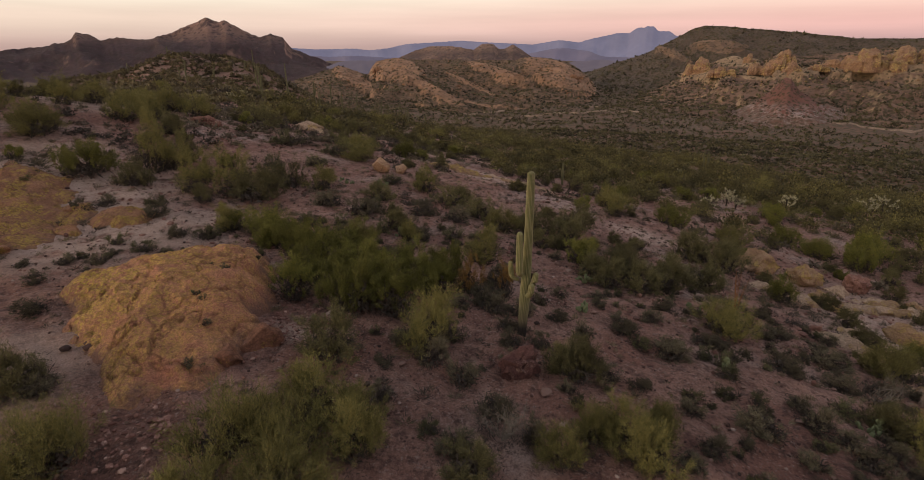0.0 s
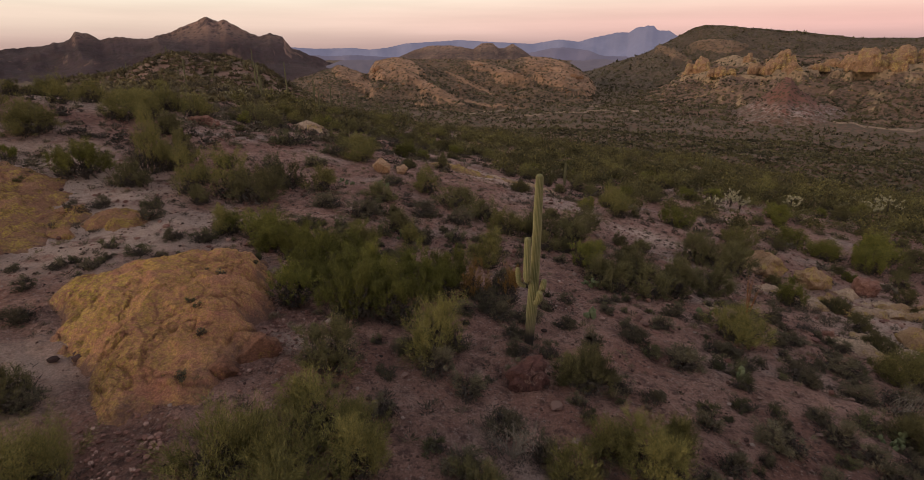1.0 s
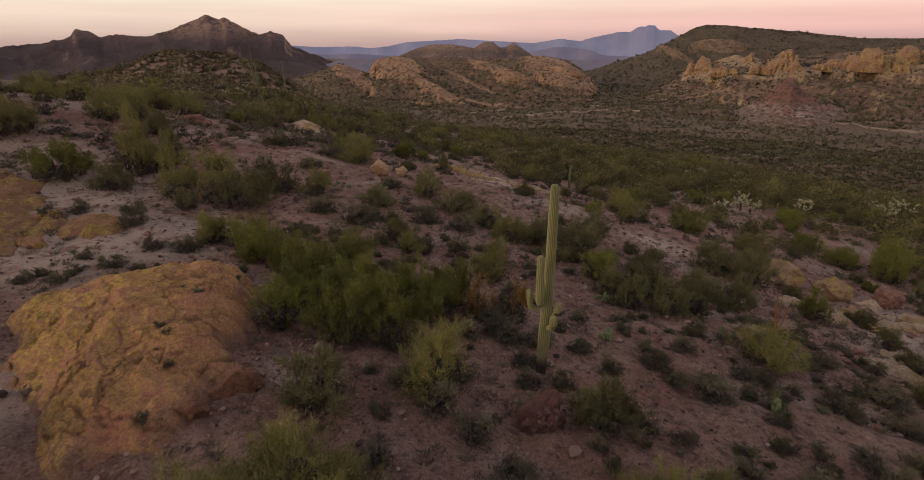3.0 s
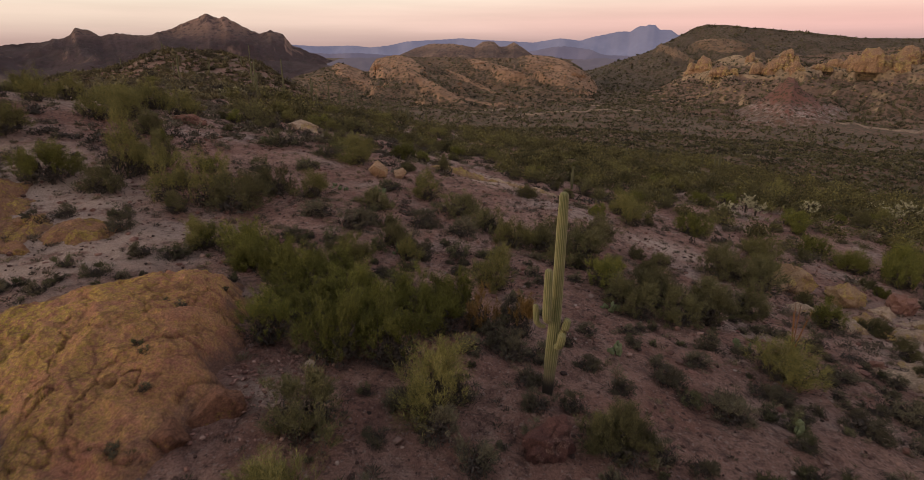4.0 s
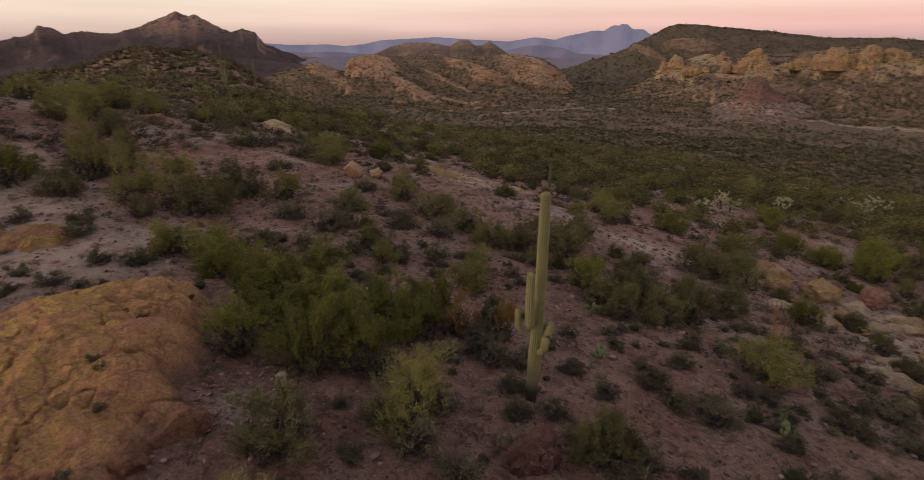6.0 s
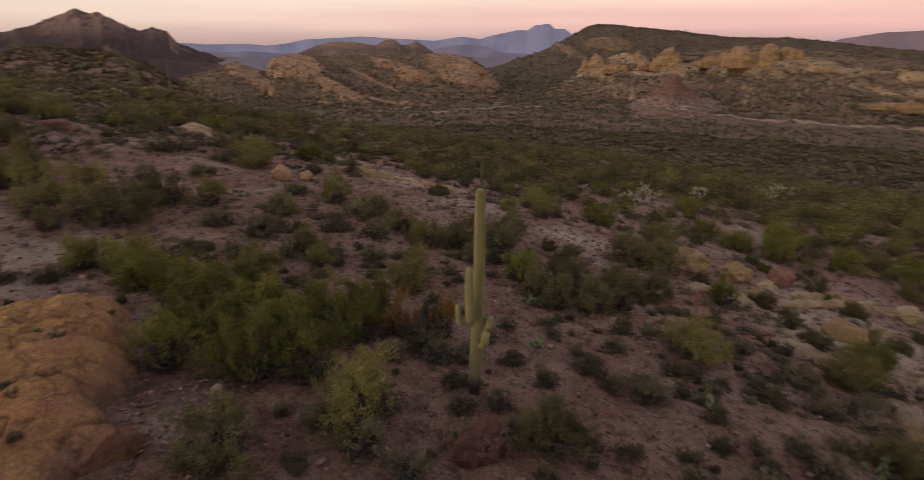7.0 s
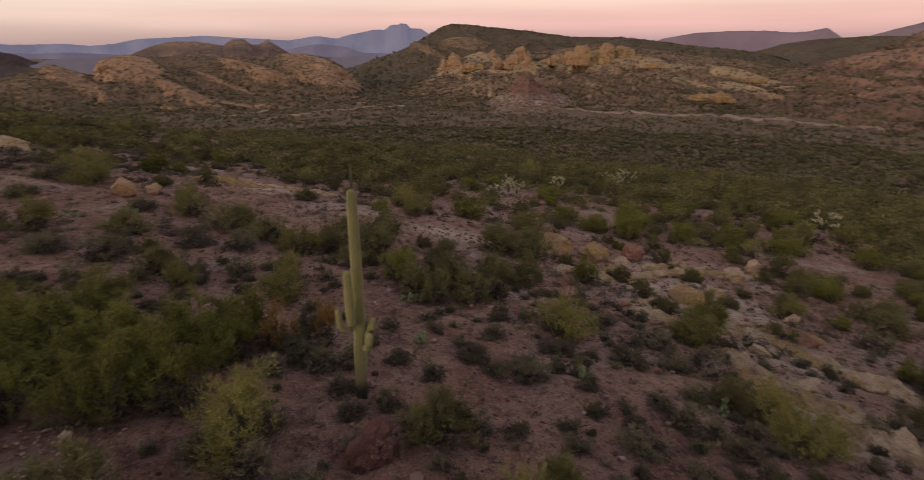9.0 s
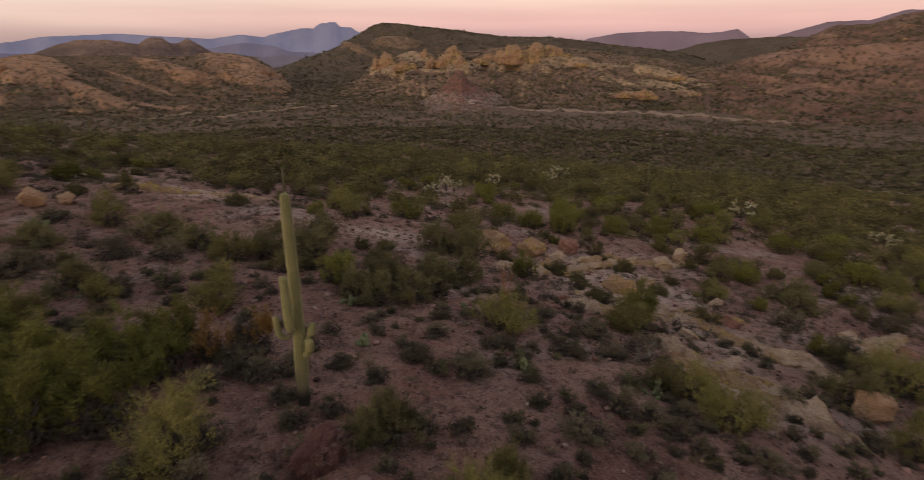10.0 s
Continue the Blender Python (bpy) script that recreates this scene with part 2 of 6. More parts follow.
def hill_material(name, soil, rock, rock_from, green, shrub=6.0, bare=0.45, size=1.0, thick=0.8, summit=None):
    """A far hillside: scrub dots on soil where it lies easy, bare rock where it stands steep."""
    mat, t, bsdf = material(name, 0.95)
    at = place_of(t)
    ground = blend(t, noise_at(t, at, 70 * size, 6, 0.65, 0.38, 0.62), soil, tuple(0.72 * v for v in soil))
    wood = times(t, cells_at(t, at, shrub, 0.62, 0.34), noise_at(t, at, 40 * size, 5, 0.65, 0.30, 0.55))
    ground = blend(t, times(t, wood, thick), ground, green)
    stone = blend(t, noise_at(t, at, 30 * size, 8, 0.75, 0.36, 0.64), rock, tuple(0.6 * v for v in rock))
    layer = node(t, "ShaderNodeMapping", Scale=(0.25, 0.25, 1.0))
    t.links.new(at, layer.inputs[0])
    stone = blend(t, times(t, noise_at(t, layer.outputs[0], 7 * size, 5, 0.7, 0.5, 0.66), 0.55), stone, tuple(0.35 * v for v in rock))
    stone = blend(t, times(t, cells_at(t, at, shrub * 1.3, 0.40, 0.26), 0.7), stone, green)
    geo = t.nodes.new("ShaderNodeNewGeometry")
    axes = t.nodes.new("ShaderNodeSeparateXYZ")
    t.links.new(geo.outputs["Normal"], axes.inputs[0])
    steep = node(t, "ShaderNodeMapRange", From_Min=rock_from + 0.08, From_Max=rock_from - 0.08)
    t.links.new(axes.outputs["Z"], steep.inputs["Value"])
    loose = noise_at(t, at, 60 * size, 8, 0.72, bare + 0.08, bare + 0.16)
    both = t.nodes.new("ShaderNodeMath")
    both.operation = "MAXIMUM"
    t.links.new(steep.outputs[0], both.inputs[0])
    t.links.new(loose, both.inputs[1])
    rocky = both.outputs[0]
    if summit:
        tall = t.nodes.new("ShaderNodeSeparateXYZ")
        t.links.new(at, tall.inputs[0])
        up = node(t, "ShaderNodeMapRange", From_Min=summit[0], From_Max=summit[1])
        t.links.new(tall.outputs["Z"], up.inputs["Value"])
        bare_top = t.nodes.new("ShaderNodeMath")
        bare_top.operation = "MAXIMUM"
        t.links.new(rocky, bare_top.inputs[0])
        t.links.new(times(t, up.outputs[0], noise_at(t, at, 30 * size, 7, 0.75, 0.36, 0.5)), bare_top.inputs[1])
        rocky = bare_top.outputs[0]
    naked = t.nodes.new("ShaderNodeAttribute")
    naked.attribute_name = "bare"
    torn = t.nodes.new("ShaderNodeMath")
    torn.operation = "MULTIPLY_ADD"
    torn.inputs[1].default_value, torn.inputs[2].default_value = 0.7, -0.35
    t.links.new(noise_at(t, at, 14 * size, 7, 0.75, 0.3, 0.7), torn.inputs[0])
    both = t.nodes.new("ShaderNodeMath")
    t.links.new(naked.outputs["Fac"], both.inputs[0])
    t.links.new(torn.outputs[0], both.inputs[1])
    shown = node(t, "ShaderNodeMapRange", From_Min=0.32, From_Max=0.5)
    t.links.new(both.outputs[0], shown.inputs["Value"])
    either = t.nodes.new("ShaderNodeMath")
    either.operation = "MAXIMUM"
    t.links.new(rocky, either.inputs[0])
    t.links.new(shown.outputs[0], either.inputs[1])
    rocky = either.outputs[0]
    t.links.new(blend(t, rocky, ground, stone), bsdf.inputs["Base Color"])
    bump(t, bsdf, noise_at(t, at, 16 * size, 9, 0.75, 0.2, 0.8), 6 * size, 0.9)
    return mat


def mound_material():
    """Red earth above, white scree fans round the foot, dotted with scrub."""
    mat, t, bsdf = material("red_mound", 0.95)
    at = place_of(t)
    c = blend(t, noise_at(t, at, 14, 6, 0.7), (0.24, 0.11, 0.085), (0.175, 0.09, 0.07))
    axes = t.nodes.new("ShaderNodeSeparateXYZ")
    t.links.new(at, axes.inputs[0])
    low = node(t, "ShaderNodeMapRange", From_Min=-36, From_Max=-47)
    t.links.new(axes.outputs["Z"], low.inputs["Value"])
    c = blend(t, times(t, low.outputs[0], noise_at(t, at, 7, 9, 0.9, 0.47, 0.56)), c, (0.52, 0.42, 0.38))
    c = blend(t, times(t, cells_at(t, at, 3.6, 0.5, 0.3), 0.8), c, (0.075, 0.062, 0.036))
    foot = node(t, "ShaderNodeMapRange", From_Min=-43, From_Max=-51)
    t.links.new(axes.outputs["Z"], foot.inputs["Value"])
    broken = t.nodes.new("ShaderNodeMath")
    t.links.new(foot.outputs[0], broken.inputs[0])
    t.links.new(times(t, noise_at(t, at, 10, 6, 0.75, 0.3, 0.7), 0.9), broken.inputs[1])
    sunk = node(t, "ShaderNodeMapRange", From_Min=0.6, From_Max=1.0)
    t.links.new(broken.outputs[0], sunk.inputs["Value"])
    c = blend(t, times(t, sunk.outputs[0], 0.6), c, (0.15, 0.098, 0.07))
    t.links.new(c, bsdf.inputs["Base Color"])
    bump(t, bsdf, noise_at(t, at, 8, 8, 0.75, 0.2, 0.8), 3, 0.9)
    return mat


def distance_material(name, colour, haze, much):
    """A far-off range with the evening haze put into its colour and glow."""
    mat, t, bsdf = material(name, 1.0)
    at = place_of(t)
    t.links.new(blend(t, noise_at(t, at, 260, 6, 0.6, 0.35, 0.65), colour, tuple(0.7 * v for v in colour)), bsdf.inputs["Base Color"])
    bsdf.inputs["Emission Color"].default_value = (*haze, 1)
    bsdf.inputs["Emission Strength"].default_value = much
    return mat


def leaf_material(name, dark, light, vary=0.5, patchy=0.0):
    mat, t, bsdf = material(name, 0.75)
    who = t.nodes.new("ShaderNodeObjectInfo")
    geo = t.nodes.new("ShaderNodeNewGeometry")
    c = blend(t, geo.outputs["Random Per Island"], dark, light)
    v = node(t, "ShaderNodeMapRange", To_Min=1 - vary, To_Max=1 + vary)
    t.links.new(who.outputs["Random"], v.inputs["Value"])
    c = blend(t, 1.0, c, v.outputs[0], "MULTIPLY")
    if patchy > 0:
        at = place_of(t)
        c = blend(t, noise_at(t, at, patchy, 3, 0.6, 0.40, 0.60), blend(t, 1.0, c, (1.3, 1.28, 1.15), "MULTIPLY"), blend(t, 1.0, c, (0.55, 0.54, 0.6), "MULTIPLY"))
    t.links.new(c, bsdf.inputs["Base Color"])
    return mat


def bark_material(name, a, b):
    mat, t, bsdf = material(name, 0.9)
    at = place_of(t)
    t.links.new(blend(t, noise_at(t, at, 0.08, 4), a, b), bsdf.inputs["Base Color"])
    return mat


def saguaro_material(name, ribs, near=True):
    """Green skin with pale spine lines along the ribs, corky and grey at the foot."""
    mat, t, bsdf = material(name, 0.7)
    at = place_of(t)
    c = blend(t, noise_at(t, at, 0.35, 5, 0.6, 0.35, 0.65), (0.12, 0.125, 0.052) if near else (0.085, 0.085, 0.045), (0.18, 0.165, 0.072) if near else (0.125, 0.115, 0.06))
    tint = t.nodes.new("ShaderNodeAttribute")
    tint.attribute_name = "ridge"
    spine = node(t, "ShaderNodeMapRange", From_Min=0.55, From_Max=1.0)
    t.links.new(tint.outputs["Fac"], spine.inputs["Value"])
    c = blend(t, times(t, spine.outputs[0], 0.75 if near else 0.3), c, (0.37, 0.32, 0.185))
    axes = t.nodes.new("ShaderNodeSeparateXYZ")
    t.links.new(at, axes.inputs[0])
    cork = node(t, "ShaderNodeMapRange", From_Min=1.5, From_Max=0.35)
    t.links.new(axes.outputs["Z"], cork.inputs["Value"])
    if near:
        c = blend(t, times(t, cork.outputs[0], noise_at(t, at, 0.14, 5, 0.7, 0.25, 0.5)), c, (0.15, 0.12, 0.085))
        dead = node(t, "ShaderNodeMapRange", From_Min=0.72, From_Max=0.42)
        t.links.new(axes.outputs["Z"], dead.inputs["Value"])
        c = blend(t, times(t, dead.outputs[0], noise_at(t, at, 0.1, 5, 0.7, 0.2, 0.42)), c, (0.04, 0.033, 0.029))
    t.links.new(c, bsdf.inputs["Base Color"])
    return mat


SOIL = soil_material()
LICHEN_ROCK = rock_material("lichen_covered_rock", (0.61, 0.315, 0.185), (0.51, 0.23, 0.155), (0.70, 0.525, 0.105), 0.82, 1.0, 0.35, 4.2, True)
BLOCK_ROCK = rock_material("red_brown_block", (0.36, 0.185, 0.12), (0.28, 0.13, 0.09), (0.6, 0.42, 0.1), 0.2)
YELLOW_SLAB = rock_material("yellow_lichen_slab", (0.43, 0.235, 0.145), (0.35, 0.18, 0.12), (0.56, 0.40, 0.095), 0.62, 1.0, 0.5, 0.0, True)
PALE_ROCK = rock_material("pale_rock", (0.60, 0.455, 0.34), (0.44, 0.30, 0.225), (0.52, 0.38, 0.10), 0.45, 1.0, 0.5, 0.0, True)
ORANGE_ROCK = rock_material("orange_rock", (0.54, 0.36, 0.23), (0.42, 0.25, 0.16), (0.54, 0.40, 0.2), 0.3, 0.8)
RED_ROCK = rock_material("red_rock", (0.175, 0.085, 0.074), (0.12, 0.058, 0.054), (0.32, 0.21, 0.175), 0.35, 0.6)
PINK_ROCK = rock_material("pink_rock", (0.38, 0.21, 0.165), (0.26, 0.13, 0.11), (0.42, 0.32, 0.25), 0.25, 0.7)
YELLOW_ROCK = rock_material("yellow_lichen_boulder", (0.44, 0.30, 0.19), (0.34, 0.20, 0.13), (0.54, 0.41, 0.11), 0.55, 0.7, 0.5, 0.0, True)
CRAG_ROCK = rock_material("yellow_cliff_rock", (0.45, 0.285, 0.18), (0.34, 0.19, 0.13), (0.57, 0.43, 0.165), 0.6, 14, 0.6)


RUST_ROCK = rock_material("rusty_cliff_rock", (0.40, 0.23, 0.14), (0.28, 0.15, 0.09), (0.44, 0.30, 0.2), 0.3, 14)
WASH_SAND = rock_material("wash_sand", (0.42, 0.31, 0.235), (0.32, 0.225, 0.17), (0.4, 0.32, 0.26), 0.3, 8)


def stone_material(name, tones):
    mat, t, bsdf = material(name, 0.95)
    geo = t.nodes.new("ShaderNodeNewGeometry")
    ramp = t.nodes.new("ShaderNodeValToRGB")
    for n, (at, rgb) in enumerate(zip((0.0, 1.0, 0.45, 0.85), tones)):
        e = ramp.color_ramp.elements[n] if n < 2 else ramp.color_ramp.elements.new(at)
        e.position, e.color = at, (*rgb, 1)
    t.links.new(geo.outputs["Random Per Island"], ramp.inputs[0])
    t.links.new(ramp.outputs[0], bsdf.inputs["Base Color"])
    bump(t, bsdf, noise_at(t, place_of(t), 0.05, 5, 0.7, 0.2, 0.8), 0.02, 0.8)
    return mat


STONE = stone_material("loose_stone", ((0.04, 0.026, 0.024), (0.36, 0.275, 0.24), (0.11, 0.06, 0.05), (0.22, 0.14, 0.115)))
RUBBLE = stone_material("broken_stone", ((0.12, 0.06, 0.05), (0.38, 0.25, 0.205), (0.20, 0.10, 0.08), (0.29, 0.165, 0.135)))
GREEN_FAR = (0.062, 0.058, 0.03)
HILL_DARK = hill_material("dark_mountain", (0.115, 0.075, 0.077), (0.44, 0.275, 0.22), 0.62, (0.07, 0.055, 0.052), 12, 0.51, 2.2, 0.6, (20, 75))
HILL_KNOB = hill_material("purple_brown_hill", (0.20, 0.13, 0.11), (0.42, 0.27, 0.2), 0.7, (0.09, 0.072, 0.06), 10, 0.46, 1.2, 0.6, (0, 20))
HILL_RUST = hill_material("rusty_hill", (0.24, 0.155, 0.105), (0.48, 0.285, 0.18), 0.78, GREEN_FAR, 4.5, 0.56)
HILL_MESA = hill_material("scrubby_mesa", (0.165, 0.118, 0.088), (0.34, 0.215, 0.14), 0.66, GREEN_FAR, 5, 0.54, 1.4)
HILL_GOLD = hill_material("golden_slope", (0.28, 0.175, 0.13), (0.52, 0.36, 0.225), 0.74, GREEN_FAR, 4.5, 0.54)
HILL_RED = mound_material()
HILL_EAST = hill_material("red_brown_slope", (0.27, 0.155, 0.118), (0.42, 0.25, 0.18), 0.76, GREEN_FAR, 4.5, 0.53)
# evening haze is painted on these ranges as tint and surface glow
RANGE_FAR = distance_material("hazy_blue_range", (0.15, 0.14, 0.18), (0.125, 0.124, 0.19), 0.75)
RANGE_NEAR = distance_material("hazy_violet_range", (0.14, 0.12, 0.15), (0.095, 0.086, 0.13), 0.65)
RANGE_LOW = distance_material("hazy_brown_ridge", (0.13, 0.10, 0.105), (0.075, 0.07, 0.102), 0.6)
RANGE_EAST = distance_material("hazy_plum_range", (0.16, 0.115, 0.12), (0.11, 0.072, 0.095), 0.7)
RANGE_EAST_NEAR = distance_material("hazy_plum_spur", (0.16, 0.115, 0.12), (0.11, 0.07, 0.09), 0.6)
WOOD = bark_material("grey_twigs", (0.13, 0.10, 0.085), (0.07, 0.054, 0.046))
# dead twigs, with the shade inside and under a bush put into their colour
SHADED_DEAD_WOOD = bark_material("dead_shaded_twigs", (0.076, 0.06, 0.05), (0.042, 0.034, 0.03))
TUFT = leaf_material("dry_tuft_blades", (0.09, 0.068, 0.05), (0.21, 0.17, 0.115), 0.0, 2.0)
OCOTILLO = bark_material("rusty_wands", (0.26, 0.11, 0.045), (0.16, 0.08, 0.04))
WOOD_PALE = bark_material("bleached_twigs", (0.24, 0.205, 0.17), (0.15, 0.125, 0.10))
WOOD_GREEN = bark_material("green_bark", (0.17, 0.145, 0.075), (0.10, 0.085, 0.045))
LEAF = {
    "jojoba_bush": leaf_material("jojoba_leaves", (0.045, 0.05, 0.015), (0.235, 0.222, 0.05), 0.3),
    "palo_verde": leaf_material("palo_verde_sprays", (0.078, 0.074, 0.027), (0.285, 0.25, 0.084), 0.28),
    "creosote_bush": leaf_material("creosote_leaves", (0.064, 0.06, 0.03), (0.19, 0.166, 0.072), 0.28),
    "bursage_shrub": leaf_material("bursage_leaves", (0.07, 0.06, 0.04), (0.172, 0.147, 0.092), 0.3),
    "low_shrub": leaf_material("low_shrub_leaves", (0.06, 0.06, 0.028), (0.15, 0.14, 0.07), 0.35),
    "dry_orange_bush": leaf_material("dry_orange_leaves", (0.11, 0.065, 0.022), (0.27, 0.16, 0.05), 0.1),
    "dead_twig_bush": leaf_material("dead_leaves", (0.10, 0.08, 0.065), (0.17, 0.14, 0.11), 0.2),
}
SCRUB_MID = leaf_material("hillside_scrub_leaves", (0.06, 0.057, 0.026), (0.2, 0.172, 0.07), 0.0, 3.6)
SCRUB_HILL = leaf_material("hilltop_scrub_leaves", (0.08, 0.068, 0.042), (0.19, 0.155, 0.09), 0.0, 6.0)
SCRUB_DULL = leaf_material("dull_scrub_leaves", (0.072, 0.06, 0.048), (0.165, 0.136, 0.1), 0.0, 5.0)
SLOPE_SCRUB = leaf_material("slope_scrub_leaves", (0.075, 0.066, 0.04), (0.15, 0.13, 0.08), 0.0, 30.0)
SCRUB_FAR = leaf_material("basin_scrub_leaves", (0.06, 0.056, 0.032), (0.135, 0.118, 0.066), 0.0, 9.0)
PAD = leaf_material("prickly_pear_skin", (0.095, 0.115, 0.06), (0.16, 0.18, 0.095), 0.15)
CHOLLA_SPINES = leaf_material("pale_cholla_spines", (0.31, 0.28, 0.175), (0.53, 0.48, 0.32), 0.1)
CHOLLA_TRUNK = bark_material("dark_cholla_trunk", (0.07, 0.055, 0.045), (0.04, 0.03, 0.026))
SAGUARO_SKIN = saguaro_material("saguaro_skin", 18)
SAGUARO_FAR_SKIN = saguaro_material("far_saguaro_skin", 10, False)


# ---- meshes from numbers worked out here ----
def mesh_of(name, verts, faces, mat, soft=False):
    me = bpy.data.meshes.new(name)
    me.from_pydata([tuple(v) for v in verts] if not isinstance(verts, np.ndarray) else verts.tolist(), [], faces if isinstance(faces, list) else faces.tolist())
    me.materials.append(mat)
    if soft:
        me.polygons.foreach_set("use_smooth", [True] * len(me.polygons))
    me.update()
    return me


def part_of(name, me, parent, label=""):
    ob = new(name, me)
    ob.parent = parent
    if label:
        ob["label"] = label
    return ob


def grid_faces(rows, cols, closed=False):
    i, j = np.meshgrid(np.arange(rows - 1), np.arange(cols if closed else cols - 1), indexing="ij")
    k = (j + 1) % cols
    return np.stack([i * cols + j, i * cols + k, (i + 1) * cols + k, (i + 1) * cols + j], -1).reshape(-1, 4)


def build_ground():
    """One sheet from under the camera to the horizon, finer near by and ahead."""
    front = np.radians(np.linspace(-62, 98, 330))
    back = np.radians(np.linspace(98, 298, 62)[1:-1])
    ang = np.concatenate([front, back])
    rad = np.concatenate([[0.3, 1.5, 3.0], np.geomspace(4.5, 900, 330), np.geomspace(950, 4900, 14)])
    x = np.sin(ang)[None] * rad[:, None]
    y = 5 + np.cos(ang)[None] * rad[:, None]
    z = land(x, y)
    near = np.clip((70 - rad) / 50, 0, 1)[:, None]
    z = z + near * (0.05 * waves(x, y, 1.3, 21, 4) - 0.04 * np.abs(waves(x + 0.3 * y, y, 3.1, 22, 3)))
    verts = np.stack([x, y, z], -1).reshape(-1, 3)
    ob = new("ground", mesh_of("ground", verts, grid_faces(len(rad), len(ang), True)[:, ::-1], SOIL, True))
    tagged(ob, "stony pinkish brown desert soil of the hillside and basin", "ground", kind="structure")


build_ground()


def fractal_of(points, size, octaves=6, ridged=True):
    """Natural relief at many points: ridged (0 to about 2) or rolling (about -1 to 1)."""
    if ridged:
        return np.array([noise.ridged_multi_fractal(p, 0.9, 2.1, octaves, 1.0, 2.0) for p in (points / size).tolist()])
    return np.array([noise.fractal(p, 0.9, 2.1, octaves) for p in (points / size).tolist()])


SLOPES, NAKED = {}, {}


def hill(name, label, category, crest, far, foot_far, foot_z, mat, gully, seed, cols=260, rows=46, jag=0.0, spread=5.0, curve=0.75, cliffs=0.0, bare=()):
    """A hill whose crest runs by bearing (degrees) and height (metres) at the distance far; its near foot lies at foot_far, its back falls off behind.
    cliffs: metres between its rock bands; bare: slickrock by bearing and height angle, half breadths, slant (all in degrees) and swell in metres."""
    bearing, height = [c[0] for c in crest], [c[1] for c in crest]
    a = np.linspace(bearing[0] - spread, bearing[-1] + spread, cols)
    h = np.interp(a, [bearing[0] - spread, *bearing, bearing[-1] + spread], [foot_z, *height, foot_z])
    along = np.radians(a) * far
    h = h + jag * 0.8 * (waves(along, along * 0.3, 45, seed + 3, 5) - 0.2)
    ridge = far * (1 + 0.03 * waves(along, 0 * along, far * 0.25, seed, 3))
    s = np.concatenate([np.linspace(-1, -0.2, 5), np.linspace(0, 1, rows) ** 1.15])[:, None]
    front = np.clip(s, 0, 1)
    r = np.where(s < 0, ridge * (1 - 0.22 * s), ridge + (foot_far - ridge) * front)
    z = np.where(s < 0, h + (foot_z - h) * np.abs(s) ** 0.8, h + (foot_z - h) * front**curve)
    x, y = np.sin(np.radians(a)) * r, 5 + np.cos(np.radians(a)) * r
    push = np.sin(math.pi * front) ** 0.6 * np.clip((h - foot_z) / 40, 0.1, 1.4)
    flat = np.stack([x, y, 0 * x + seed * 31.7], -1).reshape(-1, 3)
    fold = fractal_of(flat, gully * 13, 7).reshape(x.shape)
    z = z + gully * push * (1.25 * fold - 1.3)
    if cliffs > 0:
        q = z / cliffs + 1.7 * fractal_of(flat, gully * 16, 5, False).reshape(x.shape)
        part = q - np.floor(q)
        band = 3 * np.clip(part * 1.6 - 0.3, 0, 1) ** 2 - 2 * np.clip(part * 1.6 - 0.3, 0, 1) ** 3
        z = z + 0.55 * cliffs * (band - part) * np.clip(push * 2, 0, 1)
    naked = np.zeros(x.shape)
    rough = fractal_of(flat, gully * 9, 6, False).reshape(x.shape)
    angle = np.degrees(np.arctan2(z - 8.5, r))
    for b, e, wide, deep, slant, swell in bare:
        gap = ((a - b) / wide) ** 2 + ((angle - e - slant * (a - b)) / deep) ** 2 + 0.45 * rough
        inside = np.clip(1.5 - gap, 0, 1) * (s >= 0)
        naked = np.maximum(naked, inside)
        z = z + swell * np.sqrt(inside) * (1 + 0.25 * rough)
    verts = np.stack([x, y, z], -1).reshape(-1, 3)
    me = mesh_of(name, verts, grid_faces(len(s), cols)[:, ::-1], mat, True)
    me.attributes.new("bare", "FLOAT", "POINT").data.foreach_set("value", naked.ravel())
    SLOPES[name] = verts.reshape(len(s), cols, 3)[6:]
    NAKED[name] = naked[6:]
    return tagged(new(name, me), label, category, kind="structure")


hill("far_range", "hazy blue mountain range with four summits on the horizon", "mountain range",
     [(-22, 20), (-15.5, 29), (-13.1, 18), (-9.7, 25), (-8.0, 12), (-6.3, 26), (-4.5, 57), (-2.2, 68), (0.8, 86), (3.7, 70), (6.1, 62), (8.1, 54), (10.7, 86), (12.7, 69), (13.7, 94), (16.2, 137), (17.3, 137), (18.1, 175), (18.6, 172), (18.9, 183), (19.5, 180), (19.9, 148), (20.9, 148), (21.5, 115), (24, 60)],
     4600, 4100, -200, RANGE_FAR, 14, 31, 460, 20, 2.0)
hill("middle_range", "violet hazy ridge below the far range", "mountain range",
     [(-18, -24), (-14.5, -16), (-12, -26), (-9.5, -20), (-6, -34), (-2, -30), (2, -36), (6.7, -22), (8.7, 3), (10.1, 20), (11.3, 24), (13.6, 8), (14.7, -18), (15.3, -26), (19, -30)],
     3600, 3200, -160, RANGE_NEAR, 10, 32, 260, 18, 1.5)
